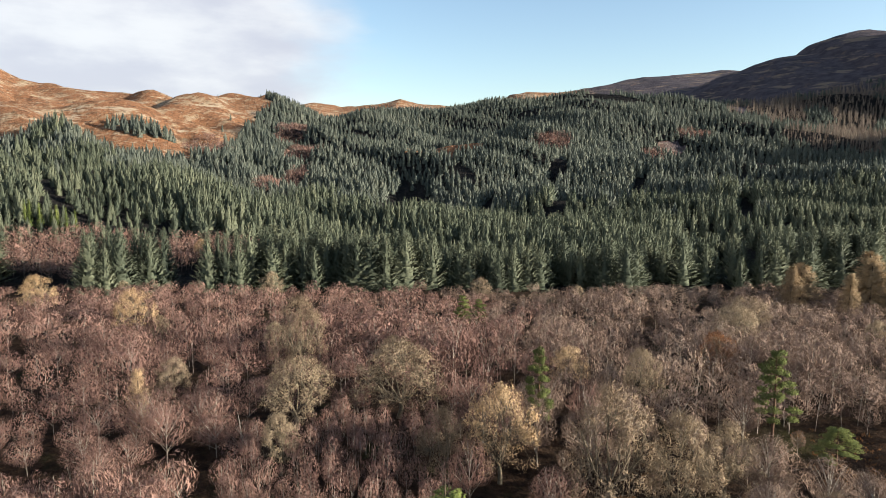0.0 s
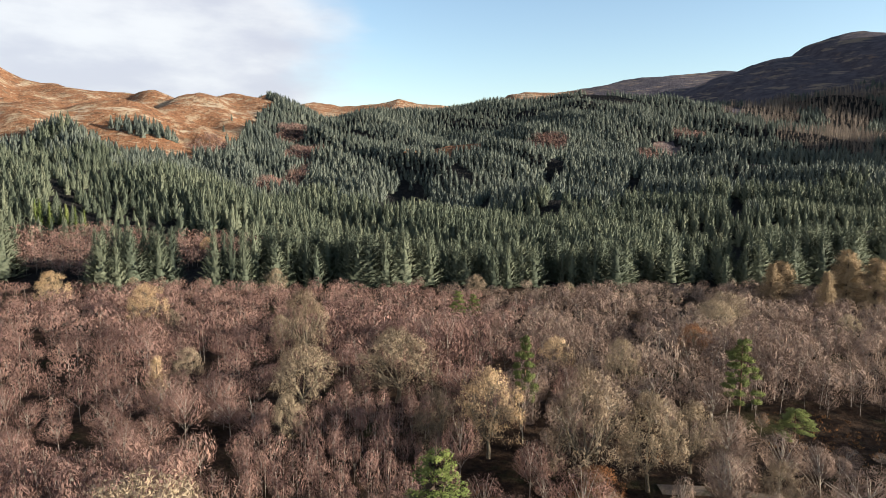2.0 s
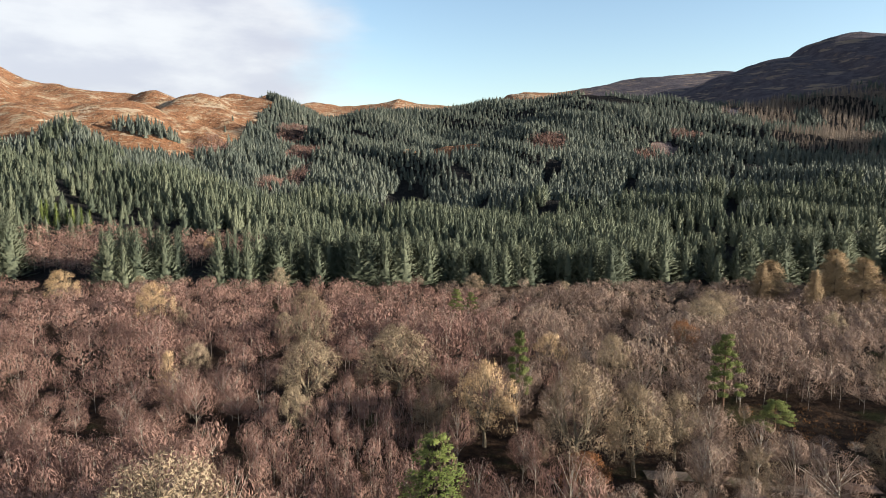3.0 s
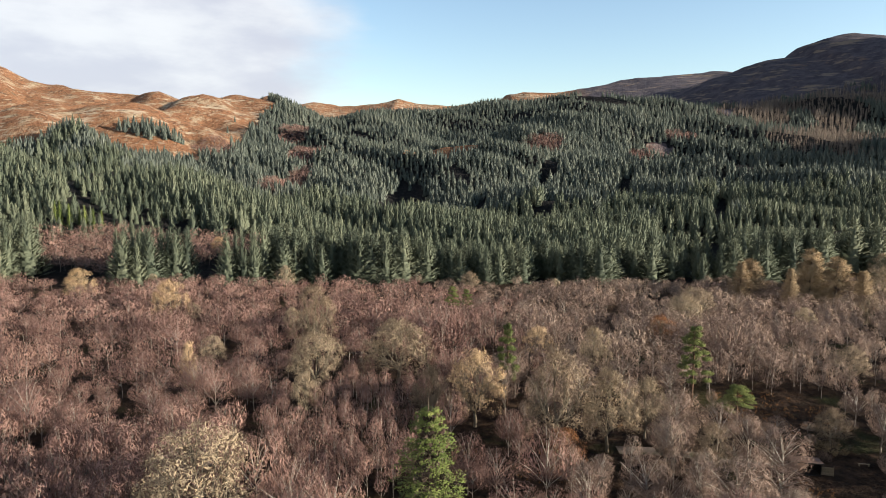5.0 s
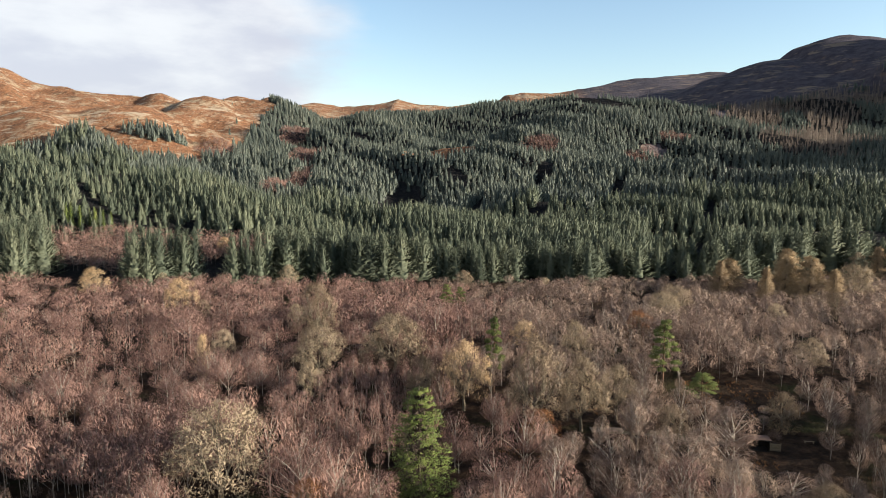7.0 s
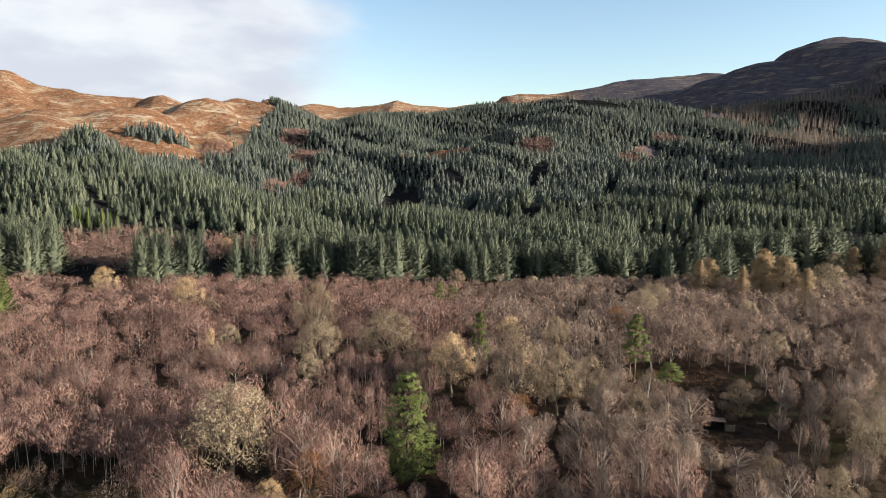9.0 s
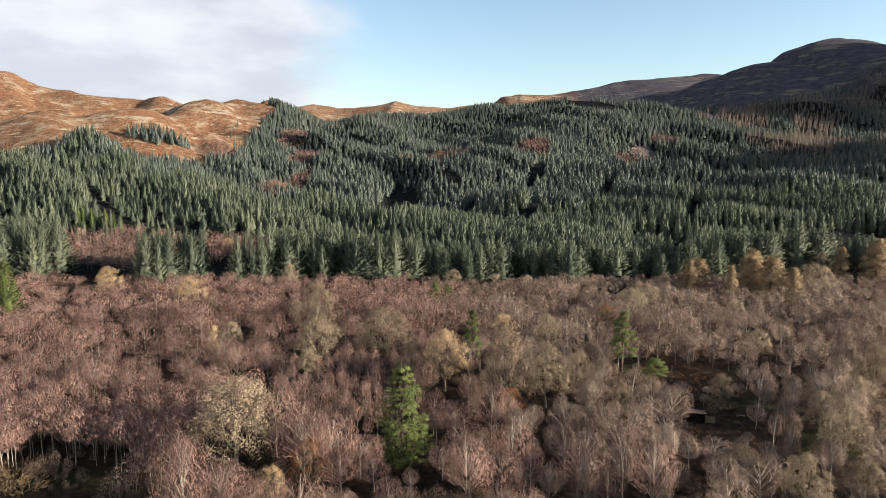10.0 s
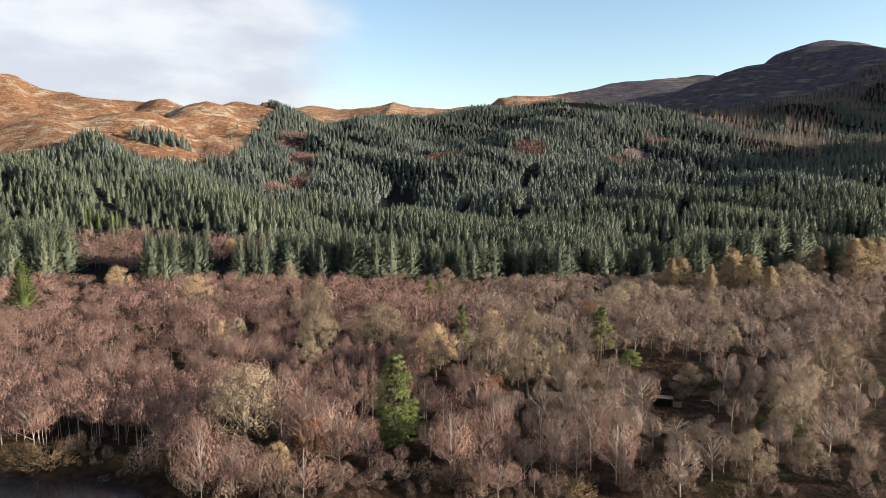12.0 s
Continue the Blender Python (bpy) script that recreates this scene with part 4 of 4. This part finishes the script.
    gx, gy = gx[ok], gy[ok]
    s = rng.uniform(0.65, 0.95, len(gx))
    drift("birch_clumps", [birch_shape(220 + k, 50, 0.7, 0.25, False, fans=(70, 1.1, 0.75)) for k in range(5)], np.stack([gx, gy, s, s * 1.2, rng.uniform(0, 6.283, len(gx))], -1),
          [BARK_BIRCH, TWIG_RED], "clumps of leafless purple birch on the hillside", "birch wood")


# ---- the spruce plantation ----
def plantation():
    x, y, rng = scattered(-760, 900, 212, 560, 5.5, 9)
    x2, y2, _ = scattered(-900, 1000, 560, 1090, 5.6, 10)
    x, y = np.r_[x, x2], np.r_[y, y2]
    seen = (np.abs(x) < 0.69 * (y + 80) + 18)
    front = 256 + 5 * lattice(x / 12, 0 * x, 71) + 8 * np.clip((x - 80) / 25, 0, 1) + 14 * np.clip((x - 150) / 50, 0, 1)
    front = np.where(x < -85, 318 + 8 * lattice(x / 15, 0 * x, 72), front)
    front = np.where(x < -175, 268 + 8 * lattice(x / 15, 0 * x, 73), front)
    wood = (y > front + 22) | ((y > front) & (rng.random(len(x)) < 0.6))
    # groups standing forward of the plantation, in the birch strip
    for cx, cy, r in ((-128, 248, 10), (-118, 256, 8), (-86, 252, 6.5), (-140, 256, 6), (-196, 262, 12), (-212, 250, 10)):
        wood |= (x - cx) ** 2 + (y - cy) ** 2 < r * r
    moor = moor_part(x, y)
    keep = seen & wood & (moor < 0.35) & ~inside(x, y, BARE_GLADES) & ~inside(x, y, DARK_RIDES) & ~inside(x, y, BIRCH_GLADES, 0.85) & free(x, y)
    larches = (x > 390 + 25 * lattice(x / 30, y / 30, 75)) & (y > 655 + 30 * lattice(x / 30, y / 30, 74))
    larches &= lattice(x / 34, y / 34, 79) > -0.2
    # a few outliers on the moor, and the tufts round the mound
    u, v = 0.67 * x + 0.74 * y, -0.74 * x + 0.67 * y
    keep &= (lattice(u / 15, v / 60, 77) > -0.74) | (y < 300)
    lone = seen & (moor >= 0.35) & (x > 230) & (y < 1010) & (rng.random(len(x)) < 0.015)
    lone |= seen & (((x + 292) / 34) ** 2 + ((y - 640) / 14) ** 2 < 1)
    larches &= ~lone
    lone |= seen & (moor >= 0.35) & (x > 330) & (y > 860) & (y < 1000) & (rng.random(len(x)) < np.clip((x - 330) / 150, 0.08, 0.5))
    keep |= lone & seen
    tx, ty, _ = scattered(-372, -225, 1070, 1125, 5.0, 12)
    tuft = ((tx + 262) / 30) ** 2 + ((ty - 1100) / 22) ** 2 < 1
    tuft |= ((tx + 332) / 36) ** 2 + ((ty - 1088) / 10) ** 2 < 1
    x, y, keep, larches = np.r_[x, tx[tuft]], np.r_[y, ty[tuft]], np.r_[keep, tuft[tuft]], np.r_[larches, ~tuft[tuft]]
    x, y, larches = x[keep], y[keep], larches[keep]
    n = len(x)
    u, v = 0.67 * x + 0.74 * y, -0.74 * x + 0.67 * y
    size = (0.95 + 0.09 * rng.standard_normal(n) + 0.36 * lattice(u / 34, v / 90, 76) + 0.12 * lattice(x / 90, y / 90, 78)).clip(0.45, 1.4) * np.where(y > 700, 0.8, 1.0)
    size = np.where(y > 1000, size * 0.7, size)
    wide = size * rng.uniform(0.85, 1.15, n)
    edge = np.clip((360 - y) / 80, 0, 1)
    size, wide = size * (1 - 0.10 * edge), wide * (1 + 0.10 * edge)
    group = (x < -72) & (y < 285)
    size, wide = np.where(group, size.clip(0.95) * 1.22, size), np.where(group, wide.clip(0.9) * 1.1, wide)
    size = np.where((x < -230) & (y > 1040), size * 0.8, size)
    rows = np.stack([x, y, size, wide, rng.uniform(0, 6.283, n)], -1)
    sp, la = rows[~larches], rows[larches]
    order = np.argsort(sp[:, 1] - 0.1 * np.abs(sp[:, 0]))
    masters = [tree_kind("spruce_tree", spruce_shape(300 + k, 19, 9, 7 if k < 4 else 5, 18.0, 5.6, power=0.95, plate=0.5, spray=0.24 if k < 4 else 0.32, long=0.6, core=0.32, rough=0.5), BARK_DARK, SPRUCE_EDGE,
                         "grey-green sitka spruce at the plantation edge", "spruce tree", "spruces at the plantation edge", "grey-green needles") for k in range(8)]
    for k, i in enumerate(order[:300]):
        px, py, s, w, t = sp[i]
        stand(masters[k % 4 + (4 if k > 150 else 0)], px, py, s, math.degrees(t), w)
    rest = sp[order[300:]]
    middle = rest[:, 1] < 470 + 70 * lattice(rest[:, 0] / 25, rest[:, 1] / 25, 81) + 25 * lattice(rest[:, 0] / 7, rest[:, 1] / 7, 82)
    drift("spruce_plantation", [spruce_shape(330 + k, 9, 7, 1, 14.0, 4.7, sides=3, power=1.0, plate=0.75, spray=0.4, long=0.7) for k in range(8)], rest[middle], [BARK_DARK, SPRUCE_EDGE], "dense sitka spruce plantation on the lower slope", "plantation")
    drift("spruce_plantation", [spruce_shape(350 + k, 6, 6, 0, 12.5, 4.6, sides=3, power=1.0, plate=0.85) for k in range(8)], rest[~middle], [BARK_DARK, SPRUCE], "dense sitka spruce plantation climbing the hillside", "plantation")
    drift("larch_plantation", [spruce_shape(370 + k, 6, 5, 1, 15, 3.0, 0.1, 3, 0.75, 0.3, 0.5, 1.0, 0.2) for k in range(5)], la, [BARK_DARK, LARCH_PALE], "bare pale-brown larch stand below the dark hill", "plantation")


def bracken():
    x, y, rng = scattered(-120, 140, 36, 160, 2.5, 15)
    hit = np.zeros(len(x), bool)
    for cx, cy, rx, ry in ((76, 104, 14, 9), (52, 43, 6, 5), (60, 72, 8, 4), (22, 78, 7, 4), (-66, 56, 5, 2), (36, 100, 5, 4), (90, 66, 8, 4), (-18, 45, 6, 3), (8, 86, 5, 3), (75, 118, 10, 5)):
        hit |= ((x - cx) / rx) ** 2 + ((y - cy) / ry) ** 2 < 1 + 0.5 * lattice(x / 3, y / 3, 80)
    hit &= y > shore(x) + 2
    x, y = x[hit], y[hit]
    size = rng.uniform(0.28, 0.5, len(x))
    drift("bracken", [bush_shape(990 + k, 8, 2.4, 2.6, 0.16) for k in range(4)], np.stack([x, y, size, size, rng.uniform(0, 6.283, len(x))], -1),
          [BARK_OAK, BRACKEN], "rust-brown dead bracken under the trees", "bracken")


birch_wood()
plantation()
bracken()


# ---- the shelter in the glade ----
def box(name, size, at, mat, parent, label="", turn=(0, 0, 0), bevel=0.015):
    bm = bmesh.new()
    bmesh.ops.create_cube(bm, size=1.0)
    bmesh.ops.scale(bm, vec=size, verts=bm.verts)
    bmesh.ops.bevel(bm, geom=bm.edges[:], offset=min(bevel, min(size) * 0.3), segments=1, affect="EDGES")
    me = bpy.data.meshes.new(name)
    bm.to_mesh(me)
    bm.free()
    me.materials.append(mat)
    ob = part(name, me, parent, label)
    ob.matrix_basis = pose(*at, *turn)
    return ob


def shelter():
    """An open-fronted timber shelter with plank screens on both sides."""
    hut = new("timber_shelter")
    hut.matrix_basis = pose(67.5, 80, float(land(67.5, 80)) - 0.02, 0, 0, -14)
    for k in range(9):
        box("plank", (0.46, 0.05, 2.1), (-2.0 + 0.5 * k, 1.25, 1.15), TIMBER_DARK, hut)
    for sx in (-2.25, 2.25):
        for k in range(5):
            box("plank", (0.05, 0.46, 2.0), (sx, -1.0 + 0.5 * k, 1.1), TIMBER_DARK, hut)
        for sy in (-1.3, 1.2):
            box("post", (0.14, 0.14, 2.5 if sy < 0 else 2.2), (sx, sy, 1.25 if sy < 0 else 1.1), TIMBER_DARK, hut)
    box("floor", (4.6, 2.7, 0.1), (0, 0, 0.09), TIMBER_DARK, hut)
    for k in range(6):
        box("roof_sheet", (0.86, 3.3, 0.05), (-2.15 + 0.86 * k, 0, 2.42 + 0.006 * (k % 2)), ROOF_FELT, hut, "red-brown felt roof sheet", (-5, 0, 0))
    box("fascia", (5.2, 0.06, 0.2), (0, -1.66, 2.48), TIMBER_DARK, hut)
    tagged(hut, "low dark timber shelter with an open front in a glade", "shelter")
    for x, n in ((-3.6, 5), (3.5, 6)):
        screen = new("plank_screen")
        at = Matrix.Translation((67.5, 80, 0)) @ pose(0, 0, 0, 0, 0, -14) @ Vector((x, -0.6, 0))
        screen.matrix_basis = pose(at.x, at.y, float(land(at.x, at.y)) - 0.03, 0, 0, -14)
        for k in range(n):
            box("board", (2.1, 0.04, 0.24), (0, 0, 0.25 + 0.26 * k), TIMBER_TAN, screen)
        for sx in (-1.0, 1.0):
            box("post", (0.1, 0.1, 0.3 + 0.27 * n), (sx, 0.07, 0.15 + 0.135 * n), TIMBER_TAN, screen)
        tagged(screen, "tan weathered plank screen beside the timber shelter", "fence", "plank screens")
    seat = new("bench")
    seat.matrix_basis = pose(79.5, 82, float(land(79.5, 82)) - 0.03, 0, 0, -10)
    for k in range(3):
        box("slat", (2.0, 0.13, 0.05), (0, -0.16 + 0.15 * k, 0.47), TIMBER_TAN, seat)
    for sx in (-0.8, 0.8):
        box("leg", (0.09, 0.4, 0.45), (sx, 0, 0.22), TIMBER_TAN, seat)
    tagged(seat, "pale wooden bench at the edge of the glade", "bench")


shelter()
